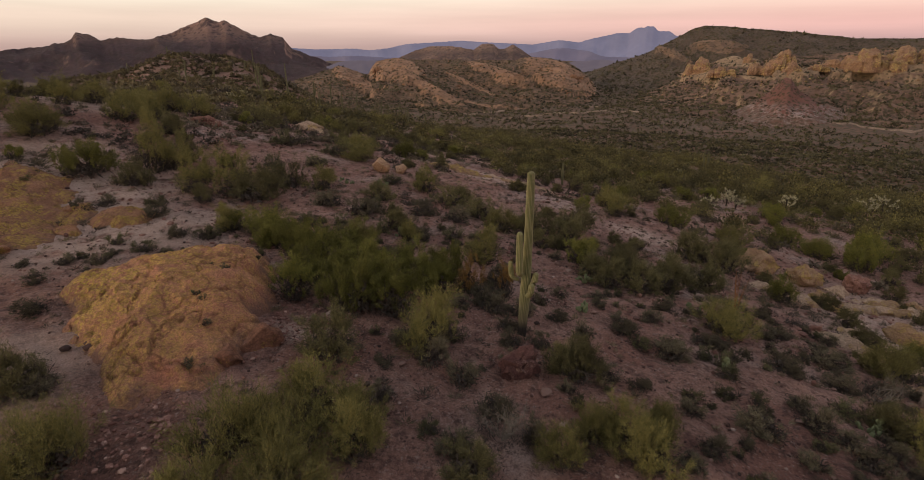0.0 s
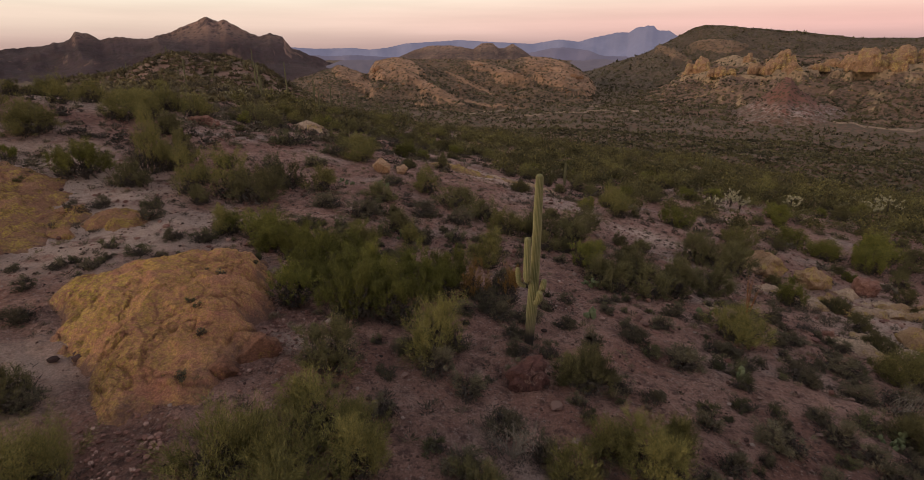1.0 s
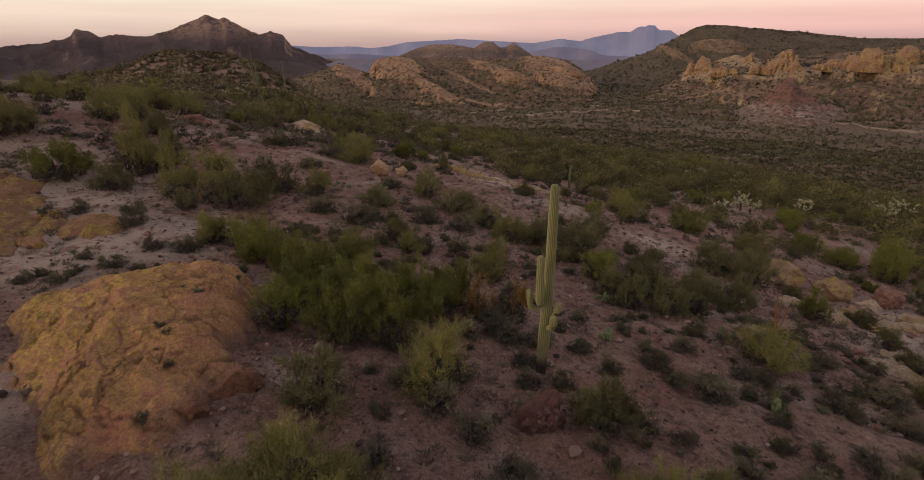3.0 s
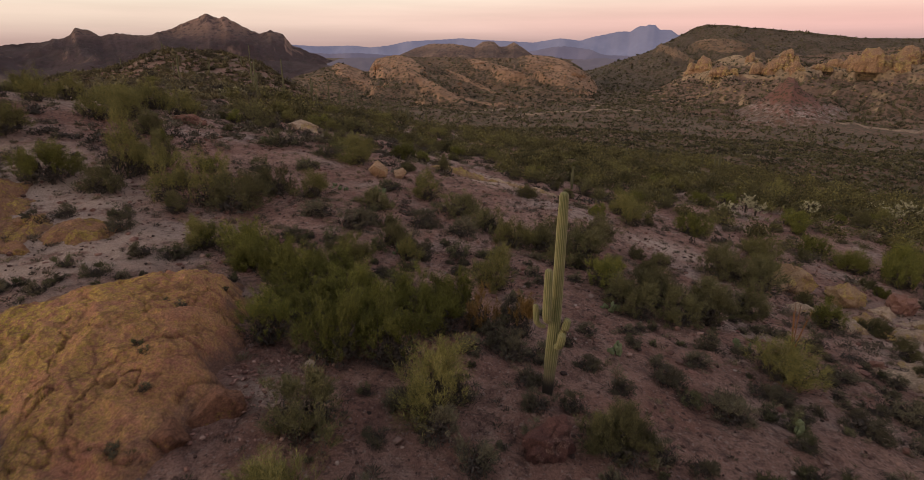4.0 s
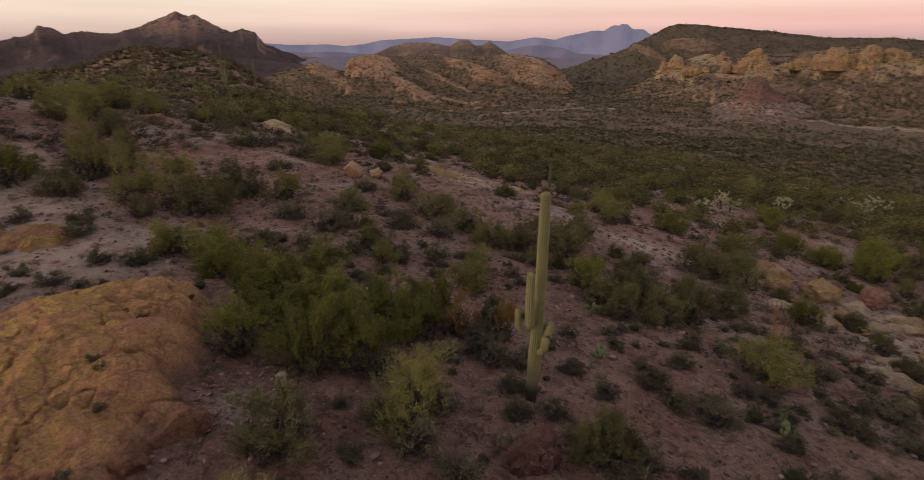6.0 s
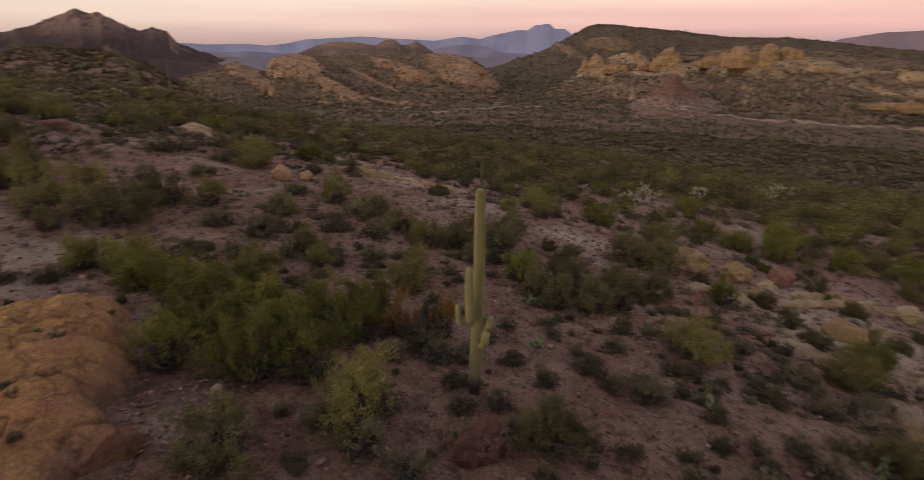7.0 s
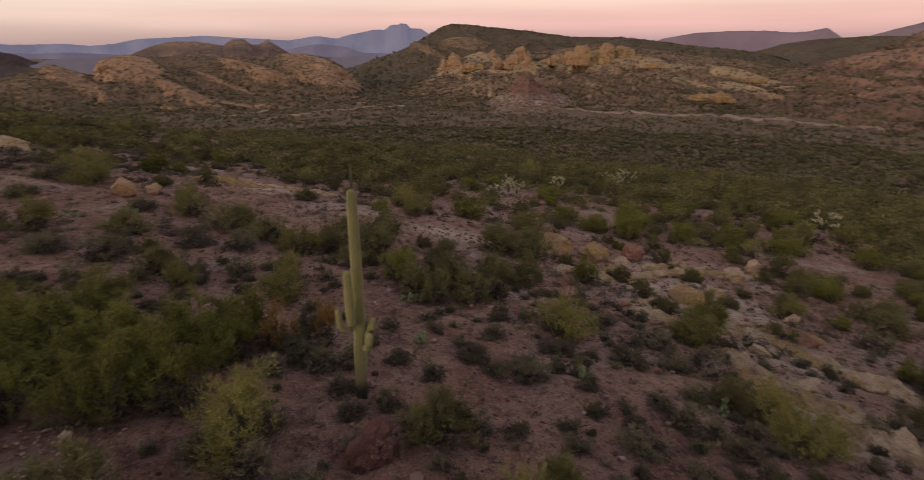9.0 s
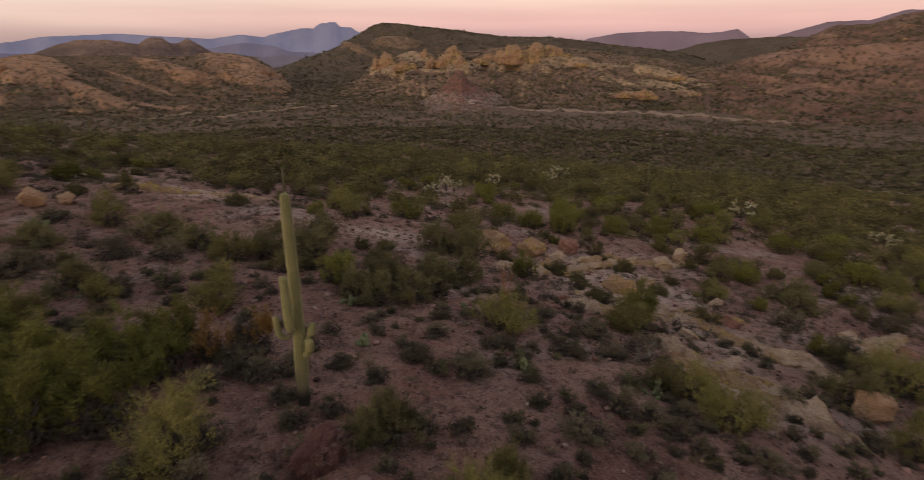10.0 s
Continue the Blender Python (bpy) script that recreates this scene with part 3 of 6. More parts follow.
hill("low_ridge", "low hazy violet brown ridge at the basin's end", "hill",
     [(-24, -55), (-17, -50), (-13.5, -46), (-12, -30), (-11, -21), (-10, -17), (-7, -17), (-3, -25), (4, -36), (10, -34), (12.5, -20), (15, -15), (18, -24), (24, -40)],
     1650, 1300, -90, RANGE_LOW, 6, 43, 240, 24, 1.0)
hill("west_mountain", "dark craggy mountain with a pale rocky summit", "mountain",
     [(-60, 40), (-52, 60), (-46, 30), (-40, 8), (-37.8, 10), (-36.0, 16), (-33.6, 31), (-33.15, 37), (-32.75, 57), (-31.8, 51), (-31.1, 35), (-29.8, 45), (-27.8, 38), (-25.7, 59), (-24.2, 81), (-22.7, 103), (-21.7, 90), (-21.2, 94), (-20.3, 79), (-18.3, 48), (-17.3, 57), (-16.2, 47), (-15.5, 15), (-13.1, -13), (-11.2, -42)],
     1900, 1250, -75, HILL_DARK, 20, 33, 460, 60, 2.5)
hill("knob_hill", "purple brown hills with two rounded knobs", "hill",
     [(-5.7, -18), (-3.9, 6), (-1.9, 22), (0.2, 21), (2.3, 11), (3.1, 28), (4.2, 29), (4.8, 14), (5.4, 15), (6.2, 27), (7.2, 9), (8.4, -14)],
     1700, 1300, -70, HILL_KNOB, 6, 34, 240, 30, 1.2)
hill("west_foothill", "dark scrubby foothill of the craggy mountain", "hill",
     [(-30, -18), (-24, -12), (-19, -14), (-15, -17), (-12.5, -24), (-10.5, -34), (-8.5, -48)],
     1150, 760, -60, HILL_DARK, 8, 44, 220, 40, 1.2)
hill("rust_hill", "low hill with rusty orange cliff bands", "hill",
     [(-17, -46), (-14.5, -32), (-12.1, -21), (-11.2, -17), (-9.8, -27), (-8.4, -29), (-7.5, -13), (-5.7, -7), (-3.9, -5), (2.0, -6), (7.9, -6), (11.4, -8), (12.8, -20), (13.7, -31), (14.9, -55)],
     980, 540, -60, HILL_RUST, 7, 35, 480, 96, 1.0, 4.0, 0.72, 9,
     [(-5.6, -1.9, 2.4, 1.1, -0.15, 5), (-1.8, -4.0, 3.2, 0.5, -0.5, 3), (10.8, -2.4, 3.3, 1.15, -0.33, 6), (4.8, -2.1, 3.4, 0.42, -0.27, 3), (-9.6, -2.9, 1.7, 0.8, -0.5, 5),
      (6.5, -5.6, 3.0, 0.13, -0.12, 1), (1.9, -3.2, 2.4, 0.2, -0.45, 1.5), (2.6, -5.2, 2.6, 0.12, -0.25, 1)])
hill("mesa_hill", "dark flat-topped hill covered in scrub", "hill",
     [(12.5, -50), (16.4, -18), (19.1, 3), (21.5, 36), (22.9, 56), (23.9, 62), (25.4, 60), (28.3, 52), (31.0, 47), (33.2, 40), (35.6, 33), (40.3, 31), (43.1, 25), (47.1, 12), (52.4, 0), (55.2, -20)],
     1400, 820, -58, HILL_MESA, 9, 36, 440, 64, 0.9, 5.0, 0.75, 14,
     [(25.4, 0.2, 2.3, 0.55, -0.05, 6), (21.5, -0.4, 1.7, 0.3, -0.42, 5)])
hill("golden_slope", "rocky slope with yellow lichen cliffs above scrub", "hill",
     [(18, -54), (20.5, -42), (22.5, -24), (24.7, -10), (27.2, -2), (29.1, -8), (30.6, 8), (32, 0), (35, 6), (38.3, 14), (41.4, 9), (46, 0), (50, -8), (54.5, -20), (58, -26), (61, -40)],
     1050, 560, -58, HILL_GOLD, 9, 37, 520, 100, 1.6, 5.0, 0.8, 12,
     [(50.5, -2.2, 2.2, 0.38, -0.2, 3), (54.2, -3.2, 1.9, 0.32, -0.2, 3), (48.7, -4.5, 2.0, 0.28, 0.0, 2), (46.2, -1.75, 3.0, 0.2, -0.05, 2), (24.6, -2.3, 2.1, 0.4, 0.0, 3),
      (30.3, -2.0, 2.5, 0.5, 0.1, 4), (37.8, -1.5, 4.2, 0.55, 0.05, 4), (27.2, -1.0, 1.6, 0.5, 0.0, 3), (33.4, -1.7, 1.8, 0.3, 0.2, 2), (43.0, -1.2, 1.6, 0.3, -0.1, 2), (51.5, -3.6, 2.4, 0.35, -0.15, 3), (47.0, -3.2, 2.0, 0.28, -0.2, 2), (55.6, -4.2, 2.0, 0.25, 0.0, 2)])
hill("red_mound", "small red mound with a white scree foot", "hill",
     [(25.6, -55), (27.6, -49), (29.0, -42), (30.2, -30), (31.1, -17), (31.7, -16), (32.5, -27), (33.8, -38), (35.6, -45), (37.6, -50), (40.5, -55)],
     640, 500, -60, HILL_RED, 13, 38, 240, 60, 1.6, 3.0, 0.85)
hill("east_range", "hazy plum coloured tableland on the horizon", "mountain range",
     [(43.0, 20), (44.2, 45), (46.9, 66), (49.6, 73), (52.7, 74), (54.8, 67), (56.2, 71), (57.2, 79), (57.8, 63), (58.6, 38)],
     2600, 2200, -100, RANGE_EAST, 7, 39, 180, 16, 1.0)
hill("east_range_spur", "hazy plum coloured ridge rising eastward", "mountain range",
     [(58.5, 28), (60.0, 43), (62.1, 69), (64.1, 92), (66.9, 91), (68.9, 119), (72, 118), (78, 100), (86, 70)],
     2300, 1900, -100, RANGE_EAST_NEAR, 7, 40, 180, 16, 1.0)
hill("east_saddle", "dull green ridge below the tableland", "hill",
     [(50, -30), (51.4, -9), (54.4, 20), (56.8, 31), (60.0, 36), (63, 36), (68, 30)],
     1800, 1350, -70, HILL_MESA, 6, 41, 200, 26, 0.8)
hill("east_slope", "red brown rocky hillside with scattered scrub", "hill",
     [(54.7, -25), (57, -14), (59.4, -4), (61.5, 12), (63.5, 30), (64.6, 38), (67.0, 38), (68.8, 48), (70.1, 53), (75, 62), (84, 50), (94, 20)],
     950, 540, -58, HILL_EAST, 9, 42, 460, 90, 1.6, 5.0, 0.8, 12,
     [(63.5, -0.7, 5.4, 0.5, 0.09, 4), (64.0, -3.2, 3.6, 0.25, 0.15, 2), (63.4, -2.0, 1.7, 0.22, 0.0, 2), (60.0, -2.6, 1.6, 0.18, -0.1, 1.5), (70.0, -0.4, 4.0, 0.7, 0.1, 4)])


def ball(levels):
    bm = bmesh.new()
    bmesh.ops.create_icosphere(bm, subdivisions=levels, radius=1)
    v = np.array([p.co[:] for p in bm.verts])
    f = [tuple(q.index for q in p.verts) for p in bm.faces]
    bm.free()
    return v, f


BALL = {n: ball(n) for n in (1, 2, 3, 4, 5)}


def rock_mesh(name, seed, size, mat, level=3, jag=0.35, flat=0.5, square=0.0):
    """A boulder: a ball cut flat by random planes, then cracked and roughened."""
    rng = np.random.RandomState(seed)
    v, f = BALL[level]
    v = v / (1 - square + square * (np.abs(v) ** 5).sum(1, keepdims=True) ** 0.2)
    for _ in range(16):
        n = rng.normal(size=3)
        n /= np.linalg.norm(n)
        over = np.maximum(0, v @ n - rng.uniform(0.42, 0.82))
        v -= over[:, None] * n * 0.96
    shape = np.array(size) / max(size)
    p = v * shape + seed * 3.7
    v *= (1 + jag * (0.30 * (fractal_of(p, 0.45, 7) - 1.1) + 0.42 * fractal_of(p, 0.6, 7, False)))[:, None]
    v[:, 2] = np.where(v[:, 2] < -flat, -flat, v[:, 2])
    return mesh_of(name, v * np.array(size), f, mat, level > 4)


def boulder(name, label, x, y, size, seed, mat, sink=0.3, turn=0.0, level=4, jag=0.6, z=None):
    ob = new(name, rock_mesh(name, seed, size, mat, level, jag))
    ground = land_at(x, y) if z is None else z
    ob.matrix_basis = pose(x, y, ground + size[2] * (0.5 - sink), 0, 0, turn)
    return tagged(ob, label, "rock")


def outcrop(name, label, x, y, rx, ry, turn, height, seed, mat, ragged=0.25, tilt=(0.0, 0.0), steep=3.0, rings=70, arcs=130, soft=1.0, outline=None, blocky=0.0):
    """Bedrock that swells out of the soil: a broken dome that follows the slope."""
    q = np.linspace(0, 1, rings)[:, None] ** 0.8
    a = np.linspace(0, math.tau, arcs, endpoint=False)[None]
    edge = 1 + ragged * (0.6 * waves(3 * np.cos(a), 3 * np.sin(a), 4, seed, 4))
    if outline:
        edge = np.interp(a, [radians(k) for k in outline], list(outline.values()), period=math.tau) * (1 + 0.5 * (edge - 1))
    lx, ly = rx * edge * q * np.cos(a), ry * edge * q * np.sin(a)
    c, s = math.cos(radians(turn)), math.sin(radians(turn))
    wx, wy = x + c * lx - s * ly, y + s * lx + c * ly
    dome = (1 - q ** (steep + (0.8 * np.clip(np.cos(a), 0, 1) if outline else 0))) ** soft
    body = height * dome * np.maximum(0.1, 1 + tilt[0] * lx / rx + tilt[1] * ly / ry)
    flat = np.stack([wx, wy, 0 * wx + seed * 1.7], -1).reshape(-1, 3)
    lump = (0.27 if outline else 0.30) * fractal_of(flat, 2.2, 8, False).reshape(wx.shape)
    crack = (-0.11 if outline else -0.13) * (fractal_of(flat, 2.8, 7).reshape(wx.shape) - 1.1)
    joint = -0.26 * np.clip(0.05 - np.abs(waves(wx, wy, 6.0, seed + 2, 4)), 0, 1) / 0.05
    shelf = 0.5 * fractal_of(flat, 1.4, 5, False).reshape(wx.shape) + 0.9 * body / max(height, 0.3)
    shelf = 0.16 * (np.floor(shelf * 4) / 4 + np.clip((shelf * 4 % 1) * 3 - 2, 0, 1) / 4 - shelf)
    grain = 0.10 * fractal_of(flat, 0.45, 7, False).reshape(wx.shape) - 0.06 * (fractal_of(flat, 0.7, 6).reshape(wx.shape) - 1.1) + shelf * (1.0 if outline else 1.8)
    z = land(wx, wy) - 0.35 * q**5 + 0.04 + body + np.clip(dome * 2.5, 0, 1) * (min(1.0, height + 0.3) * (lump + crack + joint * 0.6) + grain)
    if blocky:
        # blocks between open joints, each a little higher or lower and tipped its own way
        rng, many = np.random.RandomState(seed), 26 if outline else 46
        reach = float(np.hypot(wx - x, wy - y).max())
        core = np.stack([x + rng.uniform(-reach, reach, many), y + rng.uniform(-reach, reach, many)], -1)
        bx, by = wx + 0.35 * waves(wx, wy, 2.2, seed + 5, 3), wy + 0.35 * waves(wx, wy, 2.2, seed + 6, 3)
        gap = np.stack([np.hypot((bx - p) * 1.25 + 0.4 * (by - q), by - q) for p, q in core], -1)
        two = np.sort(gap, -1)[..., :2]
        mine = np.argmin(gap, -1)
        lift, tip, lean = rng.uniform(-1, 1, many)[mine], rng.uniform(-0.2, 0.2, many)[mine], rng.uniform(-0.2, 0.2, many)[mine]
        edge_of = np.clip((two[..., 1] - two[..., 0]) / 0.6, 0, 1)
        round_of = 1 - (1 - edge_of) ** 2
        rise = blocky * edge_of**2 * (3 - 2 * edge_of) * (0.5 * lift + tip * (bx - core[mine, 0]) + lean * (by - core[mine, 1])) - 0.5 * blocky * (1 - round_of) * (0.35 + 0.65 * (np.abs(lift) > 0.35))
        z = z + np.clip(dome * 2.2, 0, 1) * rise
    verts = np.stack([wx, wy, z], -1).reshape(-1, 3)
    shift = np.array([x, y, land_at(x, y)])
    me = mesh_of(name, verts - shift, grid_faces(rings, arcs, True), mat, True)
    dust = np.clip((q - 0.62) / 0.38, 0, 1) + 0 * a
    me.attributes.new("dust", "FLOAT", "POINT").data.foreach_set("value", dust.ravel())
    ob = new(name, me)
    ob.location = shift
    return tagged(ob, label, "rock outcrop")


outcrop("lichen_outcrop", "broad red brown bedrock hump covered in yellow lichen", -9.0, 17.5, 1, 1, 0, 1.05, 51, LICHEN_ROCK, 0.3, (0.05, 0.075), 2.8, 190, 380, 1.1,
        {-167: 3.4, -130: 3.1, -99: 3.9, -81: 5.6, -65: 5.5, -48: 4.7, -32: 4.3, -16: 3.0, 9: 3.0, 30: 3.0, 44: 3.2, 62: 4.6, 78: 6.2, 91: 6.8, 105: 6.8, 119: 6.0, 132: 5.7, 149: 5.7}, 0.045)
hump = bpy.data.objects["lichen_outcrop"]
for n, (x, y, size) in enumerate([(-6.3, 14.3, (0.8, 0.6, 0.5)), (-5.7, 15.1, (0.75, 0.6, 0.5))]):
    block = part_of("block", rock_mesh("block", 140 + n, size, BLOCK_ROCK, 4, 0.4), hump, "weathered block split from the hump")
    block.matrix_basis = pose(x - hump.location[0], y - hump.location[1], land_at(x, y) - hump.location[2] + 0.02, 0, 0, 40 * n)
outcrop("low_outcrop", "low yellow lichen covered bedrock in pale soil", -22.6, 27.6, 4.0, 8.6, 24, 0.55, 52, YELLOW_SLAB, 0.4, (0, 0), 2.4, 130, 260, 1.4, None, 0.2)
slab = bpy.data.objects["low_outcrop"]
for n, (x, y, size) in enumerate([(-18.9, 22.7, (0.85, 0.6, 0.3)), (-19.5, 28.9, (0.75, 0.7, 0.35)), (-22.6, 22.1, (0.95, 0.7, 0.4)), (-18.0, 25.8, (0.65, 0.5, 0.3))]):
    block = part_of("block", rock_mesh("block", 160 + n, size, YELLOW_SLAB, 4, 0.4), slab, "weathered block loosened from the slab")
    block.matrix_basis = pose(x - slab.location[0], y - slab.location[1], land_at(x, y) - slab.location[2] + 0.1, 0, 0, 55 * n)
outcrop("low_outcrop", "small yellow lichen covered bedrock patch", -16.7, 27.9, 1.8, 1.5, 0, 0.45, 53, YELLOW_SLAB, 0.4, (0, 0), 2.4, 50, 90, 1.3)
def ledge(label, x, y, rx, ry, turn, count, seed):
    """A run of broken bedrock patches along a line, with soil between."""
    r = random.Random(seed)
    c, s = math.cos(radians(turn)), math.sin(radians(turn))
    for n in range(count):
        q = (n + 0.5) / count * 2 - 1
        lx, ly = (q * rx, r.uniform(-0.6, 0.6) * ry) if rx > ry else (r.uniform(-0.6, 0.6) * rx, q * ry)
        a, b = r.uniform(1.5, 2.7), r.uniform(0.55, 1.0)
        strike = turn + (0 if rx > ry else 90) + r.uniform(-18, 18)
        outcrop("pale_outcrop", label, x + c * lx - s * ly, y + s * lx + c * ly, a, b, strike, r.uniform(0.14, 0.34), seed * 20 + n, r.choice((PALE_ROCK, PALE_ROCK, YELLOW_ROCK)), 0.5, (0, 0), 2.2, 34, 72, 1.0, None, 0.12)


ledge("pale broken bedrock sloping down the hillside", 23.4, 30.6, 5.2, 1.8, 6, 9, 54)
ledge("pale broken bedrock beside green bushes", 31.5, 31.0, 4.6, 1.6, -8, 8, 55)
ledge("cracked pale bedrock strip among low shrubs", 21.4, 21.0, 4.4, 1.4, -24, 7, 56)
ledge("cracked pale bedrock strip beside dry soil", 16.9, 14.6, 0.7, 3.2, 0, 6, 57)
ledge("pale broken shelf among dry shrubs", 22.8, 16.2, 0.8, 2.2, 0, 4, 60)
ledge("pale flat bedrock below the slope", 31.0, 15.0, 3.2, 1.6, 10, 5, 58)
ledge("pale stony shelf among dark shrubs", 3.4, 50.2, 4.4, 1.1, -12, 6, 59)
boulder("yellow_boulder", "rounded yellow lichen boulder at the ledge top", 20.2, 34.6, (1.9, 1.5, 1.3), 61, YELLOW_ROCK)
boulder("yellow_boulder", "yellow lichen boulder broken from the ledge", 23.4, 34.2, (1.7, 1.3, 1.1), 62, YELLOW_ROCK)
boulder("pink_boulder", "small pink grey boulder beside the ledge", 26.6, 34.0, (1.0, 1.0, 1.0), 63, PINK_ROCK)
boulder("yellow_boulder", "long orange boulder with a bright yellow lichen top", 23.4, 25.8, (1.6, 0.8, 0.8), 64, YELLOW_ROCK, 0.3, -55)
boulder("pale_boulder", "upright pale orange boulder on the ledge", 36.2, 31.2, (0.75, 0.7, 0.85), 65, PALE_ROCK, 0.2)
boulder("pale_boulder", "small pale boulder leaning on the ledge", 38.6, 30.6, (0.75, 0.6, 0.65), 66, PINK_ROCK, 0.25, 30)
boulder("pink_boulder", "rounded orange pink boulder by a palo verde", 19.6, 11.2, (0.9, 0.7, 0.7), 67, ORANGE_ROCK, 0.25)
boulder("pale_boulder", "flat pale orange slab half sunk in soil", 17.2, 12.0, (1.2, 0.8, 0.45), 68, PALE_ROCK, 0.3, 30)
boulder("orange_boulder", "large rounded orange boulder among shrubs", -5.6, 43.0, (1.2, 1.0, 0.8), 69, ORANGE_ROCK, 0.15, 0, 4, 0.25)
boulder("orange_boulder", "smaller orange boulder leaning on the large one", -4.2, 43.8, (0.8, 0.7, 0.7), 74, ORANGE_ROCK, 0.15, 40, 4, 0.3)
boulder("red_boulder", "dark red angular boulder beside the saguaro", 1.5, 14.75, (0.66, 0.52, 0.66), 71, RED_ROCK, 0.2, 25, 4, 0.9)
boulder("orange_boulder", "pale orange boulder on the upper slope", -15.4, 60.5, (2.0, 1.2, 1.1), 72, PALE_ROCK, 0.3)
boulder("orange_boulder", "rusty boulder between tall bushes", -22.0, 50.3, (1.55, 0.9, 0.8), 73, PINK_ROCK, 0.4)

# loose rocks along the pale ledges
for n, (x, y, size, mat) in enumerate([
    (25.6, 30.2, 0.8, PALE_ROCK), (21.6, 21.6, 0.9, PALE_ROCK), (24.6, 19.4, 0.8, PINK_ROCK), (15.8, 16.2, 0.7, YELLOW_ROCK), (17.6, 15.2, 0.8, PALE_ROCK),
    (21.8, 15.4, 0.9, PALE_ROCK), (33.0, 30.2, 1.1, PALE_ROCK), (21.8, 29.6, 1.0, YELLOW_ROCK), (27.6, 22.2, 0.8, PALE_ROCK), (30.4, 16.0, 0.9, PALE_ROCK),
    (22.4, 31.0, 1.2, YELLOW_ROCK), (24.8, 33.0, 0.9, PALE_ROCK), (19.4, 24.8, 0.8, PALE_ROCK), (17.2, 24.2, 0.6, PINK_ROCK), (29.4, 31.6, 0.9, YELLOW_ROCK),
    (26.8, 26.6, 0.9, PALE_ROCK), (20.2, 18.8, 0.7, PALE_ROCK), (34.8, 31.4, 0.8, PALE_ROCK), (31.4, 13.8, 0.7, PINK_ROCK), (18.8, 13.0, 0.5, PALE_ROCK),
]):
    boulder("ledge_rock", "angular weathered rock broken from the pale ledge", x, y, (size, size * 0.75, size * 0.6), 110 + n, mat, 0.38, 47 * n, 4, 0.75)

# crags standing out of the far slopes, each of several fused blocks
def crag(label, hillside, bearing, angle, half, high, seed, mat):
    """Its foot stands on the hillside at that bearing and height angle; half its width and its height are in degrees too."""
    g = SLOPES[hillside].reshape(-1, 3)
    dist = np.hypot(g[:, 0], g[:, 1] - 5)
    off = np.abs(np.degrees(np.arctan2(g[:, 0], g[:, 1] - 5)) - bearing) + np.abs(np.degrees(np.arctan2(g[:, 2] - 8.5, dist)) - angle) * 2
    k = int(np.argmin(off))
    far = float(dist[k])
    wide, tall = far * radians(half), far * radians(high)
    r = random.Random(seed)
    base = new("crag")
    heads = [(r.uniform(-0.3, 0.3), r.uniform(0.42, 0.6), 0.95)] + [(-0.75 + 0.3 * k + r.uniform(-0.12, 0.12), r.uniform(0.26, 0.46), r.uniform(0.45, 0.78)) for k in range(6)]
    for n, (mid, broad, top) in enumerate(heads):
        u, v = np.meshgrid(np.linspace(-1, 1, 44), np.linspace(0, 1, 30))
        arch = np.clip(1 - np.abs(u) ** 3.2, 0, 1) ** 0.5
        x = wide * (mid + broad * u)
        y = -np.cos(math.pi * v) * tall * 0.75 * (0.35 + 0.65 * arch) * top + wide * 0.12 * ((n % 3) - 1)
        z = tall * top * arch * np.sin(math.pi * np.clip(v, 0, 1)) ** 0.55
        spot = np.stack([x + seed * 91, y, z * 0.55], -1).reshape(-1, 3)
        knob = fractal_of(spot, tall * 0.42, 6, False).reshape(x.shape)
        cleft = fractal_of(np.stack([x + seed * 57, y * 0.3, z * 0.12], -1).reshape(-1, 3), tall * 0.5, 5).reshape(x.shape)
        swell = tall * (0.16 * knob - 0.11 * (cleft - 1.0)) * (0.3 + 0.7 * arch)
        band = 0.03 * tall * np.sin(z / tall * 19 + 3 * knob)
        x, y, z = x + swell * u * 0.6, y - (swell + band) * np.cos(math.pi * v), z + swell * np.sin(math.pi * v) * 0.8 - 0.16 * tall
        part_of("block", mesh_of("block", np.stack([x, y, z], -1).reshape(-1, 3), grid_faces(30, 44), mat), base)
    base.matrix_basis = pose(*g[k].tolist(), 0, 0, -bearing)
    tagged(base, label, "cliff")


for n, (bearing, angle, half, high) in enumerate([
    (24.4, -2.1, 1.7, 1.85), (25.9, -2.2, 1.1, 1.0), (28.1, -1.25, 0.5, 1.3), (30.8, -1.2, 1.0, 1.55), (29.9, -1.8, 1.7, 1.3), (31.6, -1.9, 0.7, 1.2),
    (35.4, -1.3, 1.7, 1.25), (37.3, -1.4, 2.0, 1.95), (39.2, -1.3, 2.0, 2.1), (40.9, -1.1, 1.5, 1.6), (49.9, -4.6, 1.1, 1.0), (54.9, -4.5, 0.9, 0.65),
    (47.8, -4.6, 0.7, 0.6), (52.3, -2.9, 0.9, 0.45), (43.6, -1.8, 0.8, 0.5), (46.4, -2.0, 0.8, 0.35), (33.5, -1.6, 0.8, 0.7),
]):
    crag("weathered yellow cliff standing out of the slope", "golden_slope", bearing, angle, half, high, 80 + n, CRAG_ROCK)
for n, (bearing, angle, half, high) in enumerate([(-7.3, -2.0, 0.6, 0.7), (12.6, -2.6, 0.7, 0.5), (3.0, -1.6, 0.8, 0.35), (6.4, -2.5, 0.8, 0.4)]):
    crag("rusty orange cliff on the low hill", "rust_hill", bearing, angle, half, high, 120 + n, RUST_ROCK)

